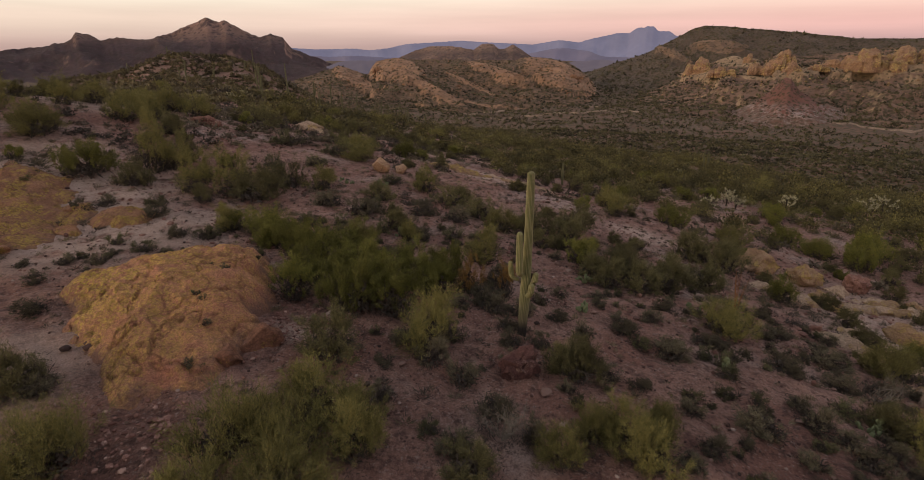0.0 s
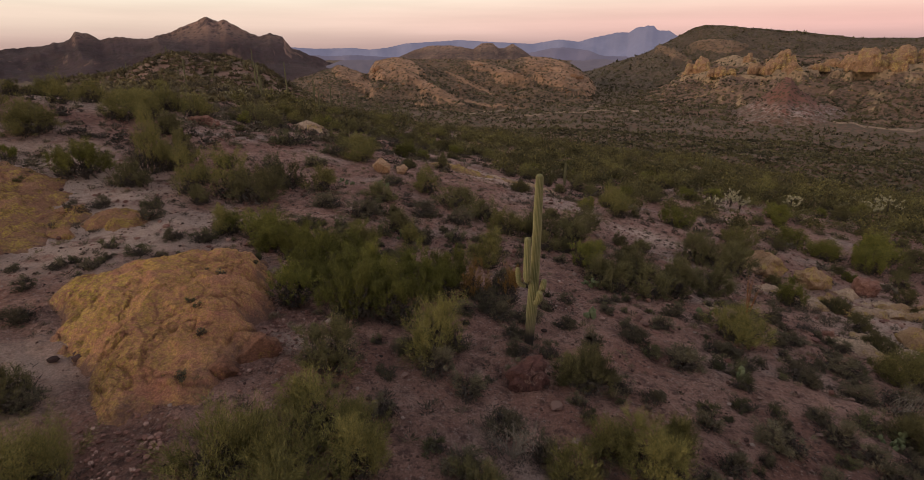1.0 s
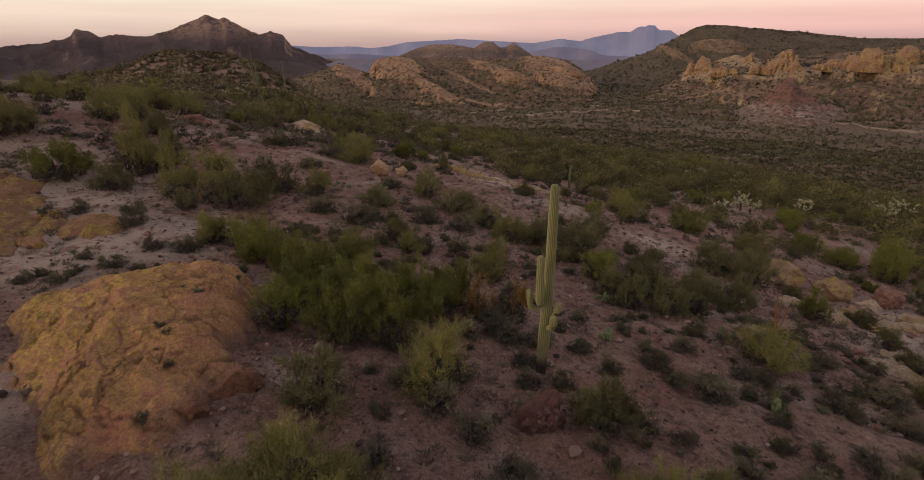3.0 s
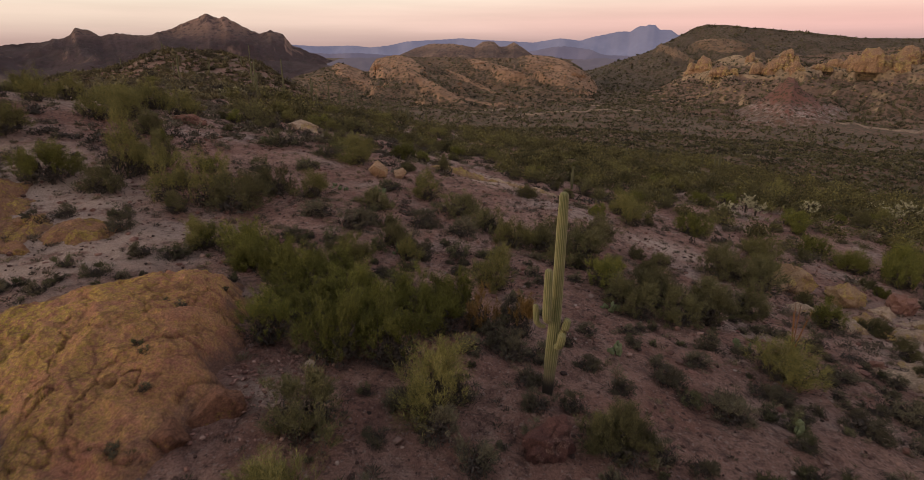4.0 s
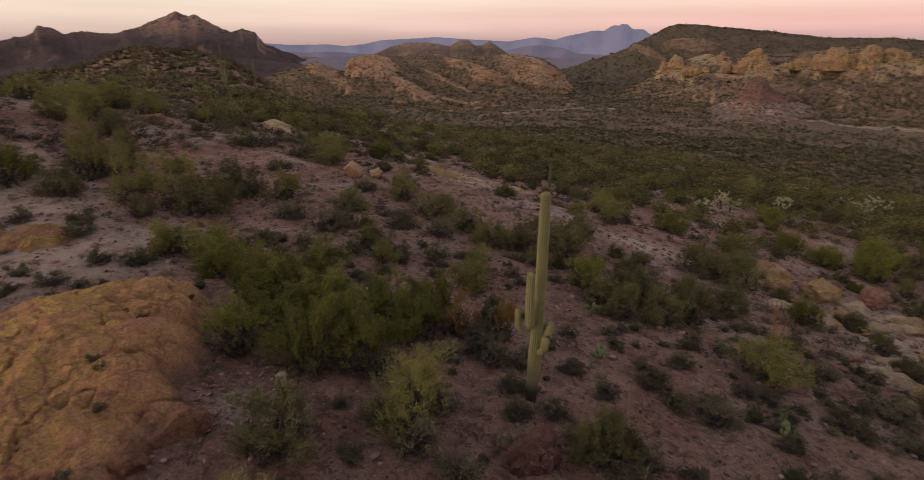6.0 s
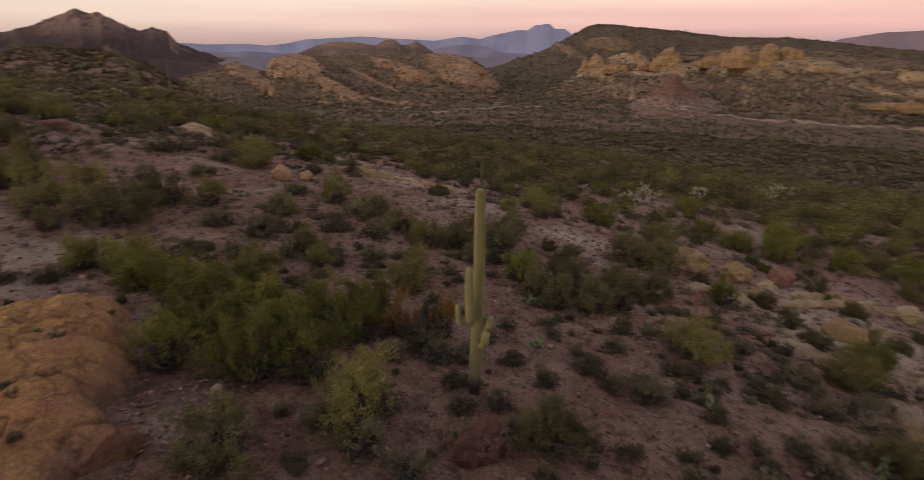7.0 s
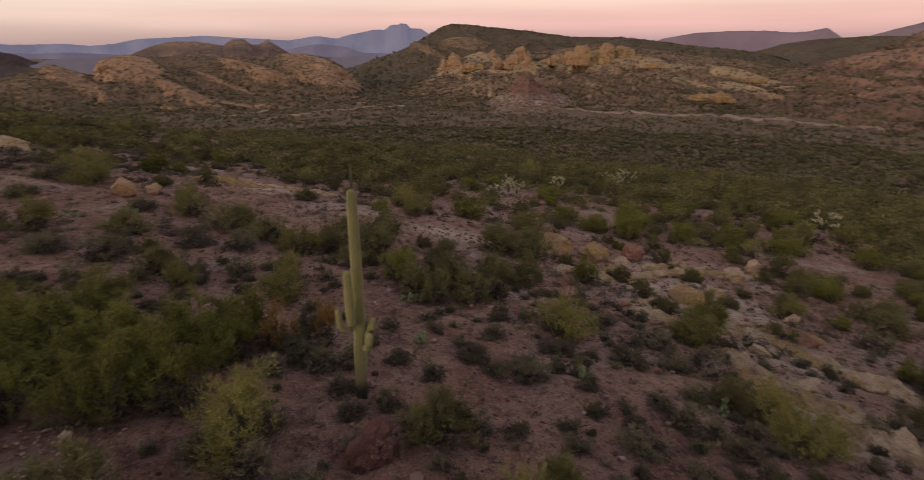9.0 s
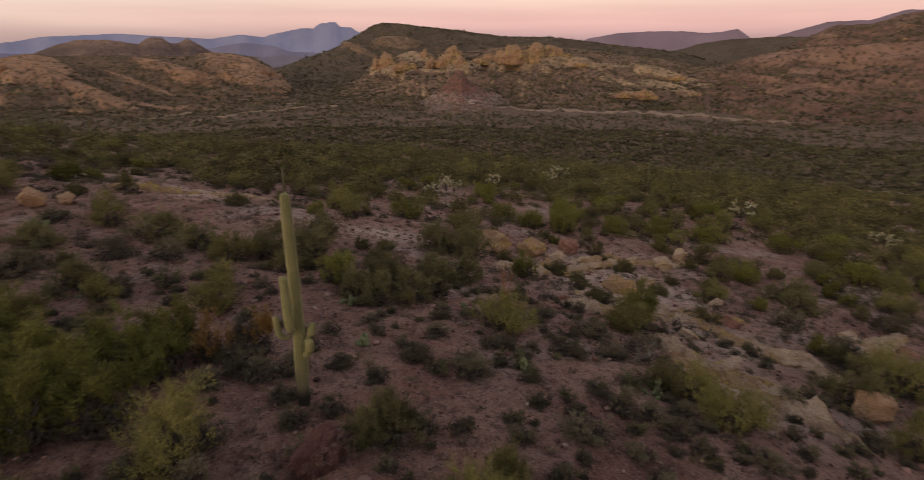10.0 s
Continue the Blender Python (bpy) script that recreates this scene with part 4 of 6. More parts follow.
# ---- where the plants stand: x, y, width, height in metres ----
JOJOBA_BUSH = [
    (-4.9, 20.3, 2.6, 1.9),
    (-2.8, 19.9, 2.4, 2.0),
    (-0.9, 20.2, 2.2, 1.7),
    (-6.9, 23.9, 2.6, 1.5),
    (-4.6, 23.4, 2.6, 1.6),
    (-9.3, 27.0, 2.4, 1.4),
    (-10.9, 27.2, 2.0, 1.3),
    (36.4, 25.5, 3.2, 1.6),
    (45.4, 21.6, 3.6, 2.0),
    (43.9, 34.5, 3.6, 1.8),
    (49.7, 29.7, 3.6, 2.0),
    (37.4, 39.1, 3.6, 2.0),
    (31.0, 39.2, 3.4, 2.0),
    (42.4, 37.8, 3.4, 1.8),
    (56.9, 28.2, 3.8, 2.0),
    (-5.72, 19.01, 2.11, 2.03),
    (-3.59, 18.32, 2.82, 2.27),
    (-2.05, 18.21, 2.5, 2.41),
    (-3.84, 21.38, 3.2, 2.07),
    (-5.78, 22.2, 3.13, 1.73),
    (-1.7, 21.16, 2.99, 1.85),
    (-0.44, 21.5, 2.27, 1.79),
    (-8.22, 25.22, 3.39, 1.53),
    (-22.21, 34.03, 4.28, 2.35),
    (18.45, 44.68, 4.23, 1.82),
    (-4.49, 53.88, 3.67, 1.87),
    (28.88, 45.48, 3.74, 1.71),
    (29.04, 41.33, 4.23, 1.92),
    (33.29, 41.51, 4.23, 2.52),
    (32.78, 54.31, 3.90, 1.68),
    (-3.5, 19.31, 2.13, 1.68),
]
PALO_VERDE = [
    (-19.3, 36.4, 3.1, 4.9),
    (-28.20, 38.80, 4.14, 2.60),
    (-33.50, 41.50, 4.37, 2.60),
    (-26.60, 54.00, 4.60, 2.73),
    (-30.00, 55.50, 4.37, 2.34),
    (-35.00, 51.50, 4.83, 2.34),
    (-40.00, 47.50, 5.29, 2.86),
    (-23.20, 52.50, 4.14, 3.12),
    (-36.50, 46.00, 4.60, 2.86),
    (-24.50, 47.00, 2.99, 2.86),
    (-0.9, 16.1, 2.5, 2.1),
    (-4.86, 11.02, 2.46, 1.43),
    (-3.29, 12.14, 2.42, 1.69),
    (-3.48, 9.65, 2.51, 1.27),
    (-2.4, 12.25, 1.62, 1.18),
    (-5.05, 9.55, 1.72, 1.03),
    (2.35, 11.24, 1.52, 1.12),
    (3.91, 11.9, 1.9, 1.24),
    (3.17, 12.07, 1.77, 0.95),
    (4.29, 11.35, 1.96, 1.13),
    (-2.34, 11.06, 1.98, 1.52),
    (-3.55, 10.9, 2.06, 1.1),
    (4.87, 12.42, 1.39, 1.07),
    (-8.4, 10.4, 2.7, 1.6),
    (16.93, 19.34, 3.16, 1.58),
    (13.03, 13.74, 1.78, 1.67),
    (10.54, 20.3, 3.01, 1.61),
    (-15.38, 33.08, 3.06, 3.20),
    (-13.44, 33.57, 3.12, 3.46),
    (-31.57, 47.13, 3.12, 2.12),
    (-25.26, 47.67, 3.77, 2.57),
    (-31.05, 50.36, 3.50, 2.39),
    (-53.48, 105.08, 3.90, 1.79),
    (-26.08, 45.42, 3.66, 2.26),
    (-24.04, 81.13, 3.90, 2.25),
    (-21.38, 101.85, 3.90, 2.35),
    (-12.94, 106.98, 3.90, 2.20),
    (-8.65, 51.11, 4.23, 1.89),
    (-3.06, 99.42, 3.90, 2.32),
    (-28.10, 40.24, 2.56, 2.37),
    (-18.41, 37.16, 2.78, 2.22),
    (-11.04, 26.73, 1.85, 1.69),
    (-4.81, 26.75, 2.64, 1.25),
    (-1.9, 38.6, 2.6, 2.3),
    (2.7, 31.29, 2.88, 1.93),
    (-7.93, 46.43, 3.97, 1.71),
    (21.58, 40.91, 4.11, 1.77),
    (47.48, 81.60, 3.90, 2.01),
    (13.82, 47.87, 3.35, 1.83),
    (12.8, 12.22, 2.65, 1.38),
    (24.58, 11.95, 3.82, 2.06),
    (45.87, 20.87, 3.49, 1.57),
    (63.87, 54.44, 3.42, 1.90),
    (-29.29, 39.89, 3.32, 2.26),
    (-27.70, 51.50, 3.89, 2.65),
]
CREOSOTE_BUSH = [
    (7.0, 24.3, 2.3, 1.6),
    (8.5, 23.9, 2.5, 1.7),
    (9.9, 24.6, 2.6, 1.9),
    (8.2, 25.8, 2.7, 1.9),
    (10.4, 26.3, 2.5, 1.8),
    (6.6, 25.6, 2.2, 1.5),
    (3.17, 15.15, 1.71, 0.92),
    (0.21, 10.61, 1.81, 0.81),
    (-22.30, 44.93, 3.85, 1.87),
    (-11.77, 69.22, 4.48, 2.25),
    (-5.95, 72.90, 3.90, 1.74),
    (-20.36, 59.65, 4.48, 2.18),
    (16.84, 32.88, 4.6, 2.07),
    (15.29, 33.64, 4.6, 2.07),
    (-3.6, 15.0, 2.5, 1.6),
    (3.69, 15.41, 1.56, 1.23),
    (3.21, 15.01, 2.16, 1.07),
    (-0.12, 35.91, 3.68, 1.65),
    (4.64, 31.8, 3.58, 1.67),
    (6.58, 32.07, 2.99, 1.83),
    (-11.86, 33.01, 4.54, 2.31),
    (-18.27, 38.84, 2.51, 2.83),
    (-10.84, 36.28, 3.39, 1.89),
    (-4.72, 35.48, 2.9, 1.31),
    (1.66, 33.89, 3.13, 1.41),
    (7.56, 34.75, 3.96, 1.78),
    (37.75, 26.72, 3.96, 1.70),
    (34.28, 21.44, 4.15, 1.79),
    (24.9, 13.64, 2.22, 1.1),
    (-10.9, 12.9, 2.3, 1.8),
    (-19.21, 33.64, 3.12, 1.77),
    (12.73, 14.65, 2.24, 1.02),
    (8.26, 26.86, 3.02, 1.64),
    (12.64, 27.38, 3.95, 1.8),
]
BURSAGE_SHRUB = [
    (1.70, 16.30, 1.01, 0.62),
    (2.60, 16.40, 0.90, 0.54),
    (1.30, 18.90, 1.48, 0.70),
    (0.90, 20.20, 1.40, 0.78),
    (-0.82, 15.07, 1.46, 0.98),
    (1.25, 19.63, 1.74, 0.78),
    (0.12, 14.26, 1.46, 0.66),
    (6.03, 18.78, 1.56, 0.70),
    (7.15, 17.27, 1.79, 0.81),
    (8.08, 13.30, 1.93, 0.87),
    (9.97, 13.89, 1.51, 0.86),
    (12.91, 16.98, 1.66, 0.75),
    (-7.96, 29.16, 1.82, 0.82),
    (-1.89, 32.99, 2.7, 1.21),
    (-1.82, 28.77, 1.36, 0.68),
    (1.64, 17.41, 1.15, 0.51),
    (8.54, 21.46, 1.18, 0.53),
    (15.31, 25.42, 1.48, 1.01),
    (5.69, 21.00, 0.98, 0.44),
    (-10.22, 12.94, 1.31, 0.59),
    (-13.52, 17.31, 1.42, 0.64),
    (5.98, 19.64, 0.91, 0.41),
    (-12.74, 25.47, 1.36, 0.61),
    (-18.61, 29.74, 1.63, 0.74),
    (-19.01, 28.60, 1.56, 0.99),
    (-15.58, 28.49, 1.98, 0.89),
]
LOW_SHRUB = [
    (-14.69, 23.86, 0.90, 0.62),
    (-13.16, 23.20, 1.31, 0.59),
    (-11.61, 25.63, 1.76, 0.79),
    (-15.90, 29.80, 1.49, 0.82),
    (-7.47, 13.76, 0.67, 0.47),
    (-6.45, 13.69, 0.52, 0.43),
    (-3.81, 28.49, 1.35, 0.79),
    (-5.02, 32.91, 2.68, 1.21),
    (-5.97, 28.74, 1.35, 0.61),
    (-10.51, 42.54, 2.64, 1.23),
    (-13.03, 40.45, 2.91, 1.31),
    (-9.9, 47.35, 3.44, 1.55),
    (-14.38, 48.75, 4.41, 1.99),
    (-4.56, 40.17, 2.51, 1.13),
    (-0.05, 28.56, 1.58, 0.74),
    (1.32, 28.74, 1.60, 0.72),
    (9.02, 17.18, 1.00, 0.55),
    (6.61, 14.53, 0.82, 0.37),
    (7.96, 15.08, 0.89, 0.40),
    (-0.70, 11.94, 0.79, 0.36),
    (6.27, 17.91, 1.05, 0.52),
    (11.77, 15.06, 1.25, 0.56),
    (8.47, 16.06, 1.03, 0.51),
]
DRY_ORANGE_BUSH = [
    (0.5, 20.7, 1.3, 1.9),
    (1.8, 20.4, 1.3, 1.8),
]
DEAD_TWIG_BUSH = [
    (0.95, 11.86, 1.86, 1.22),
    (13.94, 16.6, 2.31, 1.23),
    (-2.08, 13.08, 1.11, 0.55),
    (-10.61, 13.32, 1.26, 1.22),
]
PRICKLY_PEAR = [
    (6.02, 24.58, 1.15, 0.74),
    (-2.8, 28.56, 1.32, 0.88),
    (8.88, 16.76, 0.68, 0.41),
    (4.83, 20.13, 0.82, 0.39),
    (10.05, 22.1, 1.03, 0.54),
    (-7.51, 38.6, 1.64, 0.73),
    (-5.16, 38.9, 1.66, 0.92),
    (-15.45, 49.30, 3.25, 1.15),
    (12.05, 14.32, 1.18, 0.82),
    (12.51, 14.73, 0.93, 0.81),
]
TEDDY_BEAR_CHOLLA = [
    (27.02, 56.12, 1.5, 1.31),
    (30.43, 59.04, 1.34, 2.02),
    (30.87, 57.85, 1.79, 1.48),
    (38.26, 60.64, 1.65, 1.70),
    (53.29, 69.61, 1.92, 1.21),
    (47.39, 60.04, 2.15, 2.61),
    (51.21, 62.52, 2.90, 2.98),
    (35.72, 84.41, 1.76, 1.08),
    (56.08, 37.82, 2.61, 2.16),
    (66.62, 27.82, 3.75, 1.63),
    (-36.80, 98.00, 1.53, 0.97),
    (-38.34, 104.66, 1.44, 1.03),
    (-38.34, 98.33, 1.54, 0.87),
]
SAGUARO = [
    (-33.5, 116.0, 0.53, 7.6),
    (-40.5, 119.0, 0.5, 6.6),
    (-28.6, 118.0, 0.45, 5.8),
    (-25.4, 119.0, 0.45, 5.6),
    (-37.5, 112.0, 0.4, 5.0),
    (-22.8, 117.0, 0.4, 4.6),
    (-24.6, 105.0, 0.4, 3.4),
    (-19.2, 114.0, 0.4, 4.8),
    (-30.5, 106.0, 0.4, 4.2),
    (-34.6, 104.0, 0.4, 3.8),
    (-14.8, 118.0, 0.4, 3.6),
    (-13.1, 116.0, 0.4, 3.3),
    (-11.0, 117.0, 0.4, 3.6),
    (-9.0, 114.0, 0.4, 3.2),
    (-5.4, 113.0, 0.4, 3.0),
    (-62.0, 150.0, 0.4, 3.0),
    (-70.0, 148.0, 0.4, 2.6),
    (-92.0, 164.0, 0.4, 2.8),
    (-84.0, 172.0, 0.4, 2.6),
    (-52.45, 113.95, 0.67, 5.17),
    (-58.07, 168.90, 0.83, 4.73),
    (-57.82, 161.21, 0.64, 2.25),
    (-53.64, 158.82, 0.80, 3.51),
    (45.83, 96.62, 0.61, 3.43),
    (35.75, 87.73, 0.46, 2.07),
    (28.69, 93.74, 0.49, 2.19),
    (11.62, 57.66, 0.47, 2.28),
    (7.58, 79.82, 0.49, 1.65),
    (14.02, 107.50, 0.44, 1.57),
    (64.65, 57.85, 0.53, 3.63),
    (45.1, 96.7, 0.5, 3.6),
    (149.6, 281.5, 0.5, 4.9),
    (175.8, 281.5, 0.5, 5.6),
    (192.8, 272.6, 0.5, 5.9),
    (193.3, 268.2, 0.5, 4.3),
    (205.8, 280.9, 0.5, 3.6),
    (103.3, 318.2, 0.5, 4.5),
    (38.8, 116.3, 0.5, 2.8),
    (120.2, 318.1, 0.5, 3.7),
    (220.6, 268.5, 0.5, 4.9),
    (243.8, 282.2, 0.5, 4.6),
    (152.7, 335.7, 0.5, 3.8),
    (357.8, 490.9, 0.5, 16.6),
    (235.7, 352.0, 0.5, 5.2),
]
BURSAGE_BUSH_B = [
    (7.36, 17.95, 1.40, 0.62),
    (11.51, 13.09, 1.12, 0.61),
    (13.44, 13.43, 1.08, 0.54),
    (27.05, 14.75, 2.42, 1.09),
    (35.13, 16.12, 3.31, 1.49),
    (27.68, 18.15, 2.71, 1.22),
    (13.62, 21.57, 1.72, 0.77),
    (9.60, 18.78, 1.22, 0.55),
    (15.01, 17.52, 1.54, 0.69),
    (18.37, 12.46, 1.55, 0.71),
    (16.82, 10.23, 1.47, 0.72),
    (-1.93, 13.10, 0.87, 0.58),
    (-0.03, 11.35, 1.39, 0.62),
    (1.70, 11.84, 0.91, 0.77),
    (5.06, 14.55, 0.98, 0.49),
    (5.26, 11.46, 1.01, 0.45),
    (8.74, 12.16, 1.10, 0.49),
    (10.52, 12.49, 1.38, 0.62),
    (9.47, 17.64, 1.03, 0.57),
    (11.26, 17.40, 1.85, 0.83),
    (13.91, 19.12, 2.22, 1.00),
    (4.26, 17.71, 1.05, 0.48),
    (10.13, 14.99, 1.18, 0.53),
    (4.32, 14.93, 1.14, 0.51),
    (0.89, 12.90, 1.57, 0.71),
    (-1.41, 16.18, 1.64, 0.74),
    (-0.32, 16.70, 1.54, 0.69),
    (2.21, 18.91, 1.58, 0.71),
    (0.15, 18.95, 1.26, 0.57),
    (1.66, 21.76, 1.49, 0.87),
    (3.20, 20.40, 1.09, 0.55),
    (3.57, 18.81, 1.13, 0.51),
    (7.49, 20.07, 1.24, 0.56),
    (8.96, 18.90, 1.31, 0.59),
    (-5.41, 31.61, 2.87, 1.29),
    (-7.56, 33.19, 2.69, 1.21),
    (-0.0, 31.9, 2.61, 1.17),
    (1.75, 27.36, 1.72, 0.77),
    (-2.28, 26.08, 1.22, 0.55),
    (6.76, 29.27, 1.65, 0.74),
    (10.55, 13.36, 1.10, 0.49),
    (16.83, 12.69, 1.50, 0.67),
]


# ---- plants ----
def tube(points, radii, sides=4):
    """Vertices and faces of a tapered tube along points."""
    points = np.asarray(points, float)
    way = np.gradient(points, axis=0)
    way /= np.maximum(np.linalg.norm(way, axis=1, keepdims=True), 1e-9)
    helper = np.where(np.abs(way[:, 2:3]) > 0.9, [[1.0, 0, 0]], [[0, 0, 1.0]])
    a = np.cross(way, helper)
    a /= np.maximum(np.linalg.norm(a, axis=1, keepdims=True), 1e-9)
    b = np.cross(way, a)
    t = np.linspace(0, math.tau, sides, endpoint=False)
    ring = np.cos(t)[None, :, None] * a[:, None] + np.sin(t)[None, :, None] * b[:, None]
    v = points[:, None] + ring * np.asarray(radii)[:, None, None]
    return v.reshape(-1, 3), grid_faces(len(points), sides, True)


def gather(pieces):
    vs, fs, n = [], [], 0
    for v, f in pieces:
        vs.append(v)
        fs.extend((np.asarray(f) + n).tolist())
        n += len(v)
    return np.concatenate(vs), fs


def blades(rng, root, way, length, width, bent=0.0):
    """One slim leaf or spray of leaves for each root, as a triangle with a random turn."""
    n = len(root)
    side = np.cross(way, rng.normal(size=(n, 3)))
    side /= np.maximum(np.linalg.norm(side, axis=1, keepdims=True), 1e-9)
    length = length * rng.uniform(0.6, 1.35, (n, 1))
    width = width * rng.uniform(0.7, 1.3, (n, 1))
    v = np.stack([root + side * width, root + way * length, root - side * width], 1)
    return v.reshape(-1, 3), np.arange(3 * n).reshape(-1, 3)


# form: sprays, leaves in each, leaf length and half width, breadth and length of a spray, how upright, main stems, size of the dense heart
FORM = {
    "jojoba_bush": (150, 118, 0.078, 0.0064, 0.085, 0.46, 1.4, 8, 0.62),
    "palo_verde": (200, 78, 0.098, 0.0048, 0.075, 0.44, 0.9, 11, 0.5),
    "creosote_bush": (145, 92, 0.088, 0.0062, 0.085, 0.36, 1.0, 9, 0.56),
    "bursage_shrub": (84, 56, 0.095, 0.0085, 0.11, 0.24, 0.5, 7, 0.62),
    "low_shrub": (60, 56, 0.10, 0.009, 0.12, 0.32, 0.8, 6, 0.55),
    "dry_orange_bush": (70, 70, 0.13, 0.008, 0.10, 0.42, 1.1, 6, 0.55),
    "dead_twig_bush": (30, 16, 0.10, 0.005, 0.12, 0.34, 0.5, 22, 0.0),
}
GROWN = (0.35, 0.6, 0.95, 1.5, 2.2)
BUILDS = (0.5, 0.72, 1.0)


def plant_parts(kind, seed, coarse, grown, build):
    """Stems and leaves of a bush two metres wide and high, to be scaled by about grown; coarse makes fewer, larger leaves; build is how high it is for its width."""
    tufts, leaves, length, width, broad, tall, upright, stems, heart = FORM[kind]
    rng = np.random.RandomState(seed)
    size = coarse / grown**0.75
    leaves = max(8, int(leaves * grown**0.8 / coarse**1.45))
    tufts = max(14, int(tufts * grown**0.45 / coarse**0.3))
    broad, tall = broad / grown**0.2, tall / grown**0.2
    lobes = rng.uniform(0, math.tau, 4)

    def hull(a, rise):
        lump = 1 + 0.15 * np.sin(2 * a + lobes[0]) + 0.13 * np.sin(3 * a + lobes[1]) + 0.08 * np.sin(5 * a + lobes[3])
        out = np.sqrt(np.clip(1 - rise**2.4, 0, 1)) * lump
        return np.stack([np.cos(a) * out, np.sin(a) * out, 1.85 * build * rise * (1 + 0.16 * np.sin(2 * a + lobes[2]) + 0.08 * np.sin(4 * a + lobes[1]))], -1)

    # a few heads of foliage at their own heights, each set with sprays
    heads = max(4, int(tufts**0.5))
    a = rng.uniform(0, math.tau, heads)
    low = 0.0 if kind in ("bursage_shrub", "low_shrub") else 0.2
    rise = low + (1 - low) * rng.uniform(0.0, 1.0, heads) ** 0.8
    head = hull(a, rise) * rng.uniform(0.62, 0.98, (heads, 1))
    which = rng.randint(0, heads, tufts)
    loose = hull(rng.uniform(0, math.tau, tufts), rng.uniform(low, 1, tufts)) * rng.uniform(0.5, 0.94, (tufts, 1))
    near = head[which] + rng.normal(size=(tufts, 3)) * np.array([0.14, 0.14, 0.12])
    tuft = np.where(rng.uniform(size=(tufts, 1)) < 0.78, near, loose)
    tuft[:, :2] *= 0.86
    tuft[:, 2] = np.clip(tuft[:, 2] - 0.12, 0.0, None)
    wood, bits = [], 8 if coarse <= 1 else 4
    for n in range(stems):
        tip, bend = (head[n % heads] if n < heads else tuft[n]) * 0.9, rng.normal(size=3) * 0.14
        foot = np.array([tip[0] * 0.12, tip[1] * 0.12, -0.08])
        arch = lambda s: foot + (tip - foot) * s + bend * math.sin(math.pi * s) + 0.4 * bend[[1, 2, 0]] * math.sin(5 * s)
        limb = [tube([arch(s) for s in np.linspace(0, 1.0, bits)], np.linspace(0.024, 0.006, bits), 3)]
        for _ in range(5 if coarse <= 1 else 1):
            at = arch(rng.uniform(0.4, 0.95))
            w = (tip - foot) * 0.2 + rng.normal(size=3) * 0.2
            limb.append(tube([at, at + w * 0.5 + rng.normal(size=3) * 0.04, at + w], [0.010, 0.006, 0.003], 3))
        wood.append(gather(limb))
    n = tufts * leaves
    axis = tuft * np.array([0.55, 0.55, 0.15]) + np.array([0, 0, upright]) + rng.normal(size=(tufts, 3)) * 0.38
    axis /= np.linalg.norm(axis, axis=1, keepdims=True)
    axis = np.repeat(axis, leaves, axis=0)
    along = rng.uniform(0, 1, (n, 1))
    away = rng.normal(size=(n, 3))
    away -= axis * (away * axis).sum(1, keepdims=True)
    away /= np.maximum(np.linalg.norm(away, axis=1, keepdims=True), 1e-6)
    sprig = np.repeat(rng.uniform(0.5, 1.3, (tufts, 1)), leaves, axis=0)
    root = np.repeat(tuft, leaves, axis=0) + sprig * (axis * along * tall + away * rng.uniform(0.1, 1, (n, 1)) * broad * (0.5 + 1.1 * along))
    root[:, 2] = np.abs(root[:, 2])
    way = axis + away * 0.55 + rng.normal(size=(n, 3)) * 0.3
    way /= np.linalg.norm(way, axis=1, keepdims=True)
    sheets = [blades(rng, root, way, length * size / coarse**0.7, width * size * coarse**0.15)]
    # inner blades and skirt: dead twigs, dark to paint the bush's own shade
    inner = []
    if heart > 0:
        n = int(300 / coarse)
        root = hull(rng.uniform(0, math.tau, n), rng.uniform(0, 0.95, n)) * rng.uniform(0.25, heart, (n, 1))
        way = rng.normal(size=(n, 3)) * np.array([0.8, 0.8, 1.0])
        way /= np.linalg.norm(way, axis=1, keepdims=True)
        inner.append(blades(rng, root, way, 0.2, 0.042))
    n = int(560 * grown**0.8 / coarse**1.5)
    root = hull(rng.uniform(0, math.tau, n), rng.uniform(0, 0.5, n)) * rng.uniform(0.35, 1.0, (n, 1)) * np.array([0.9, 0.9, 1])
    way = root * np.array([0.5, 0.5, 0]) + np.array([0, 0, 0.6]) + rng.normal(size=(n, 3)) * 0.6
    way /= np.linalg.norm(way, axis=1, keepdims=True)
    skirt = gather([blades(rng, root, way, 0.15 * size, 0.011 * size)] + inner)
    return wood, skirt, gather(sheets)


WOOD_OF = {"palo_verde": WOOD_GREEN, "dead_twig_bush": WOOD_PALE}
LOOKS = {
    "jojoba_bush": ("bushy dark green shrub with upright leafy shoots on dry soil", "bush"),
    "palo_verde": ("airy yellow green desert tree with thin bare sprays", "tree"),
    "creosote_bush": ("olive green wispy desert bush on stony soil", "bush"),
    "bursage_shrub": ("low dull grey brown shrub on stony soil", "shrub"),
    "low_shrub": ("small grey green shrub on pale soil", "shrub"),
    "dry_orange_bush": ("dried bush with orange brown leaves", "bush"),
    "dead_twig_bush": ("nearly bare bush of bleached grey twigs", "shrub"),
}
MADE = {}


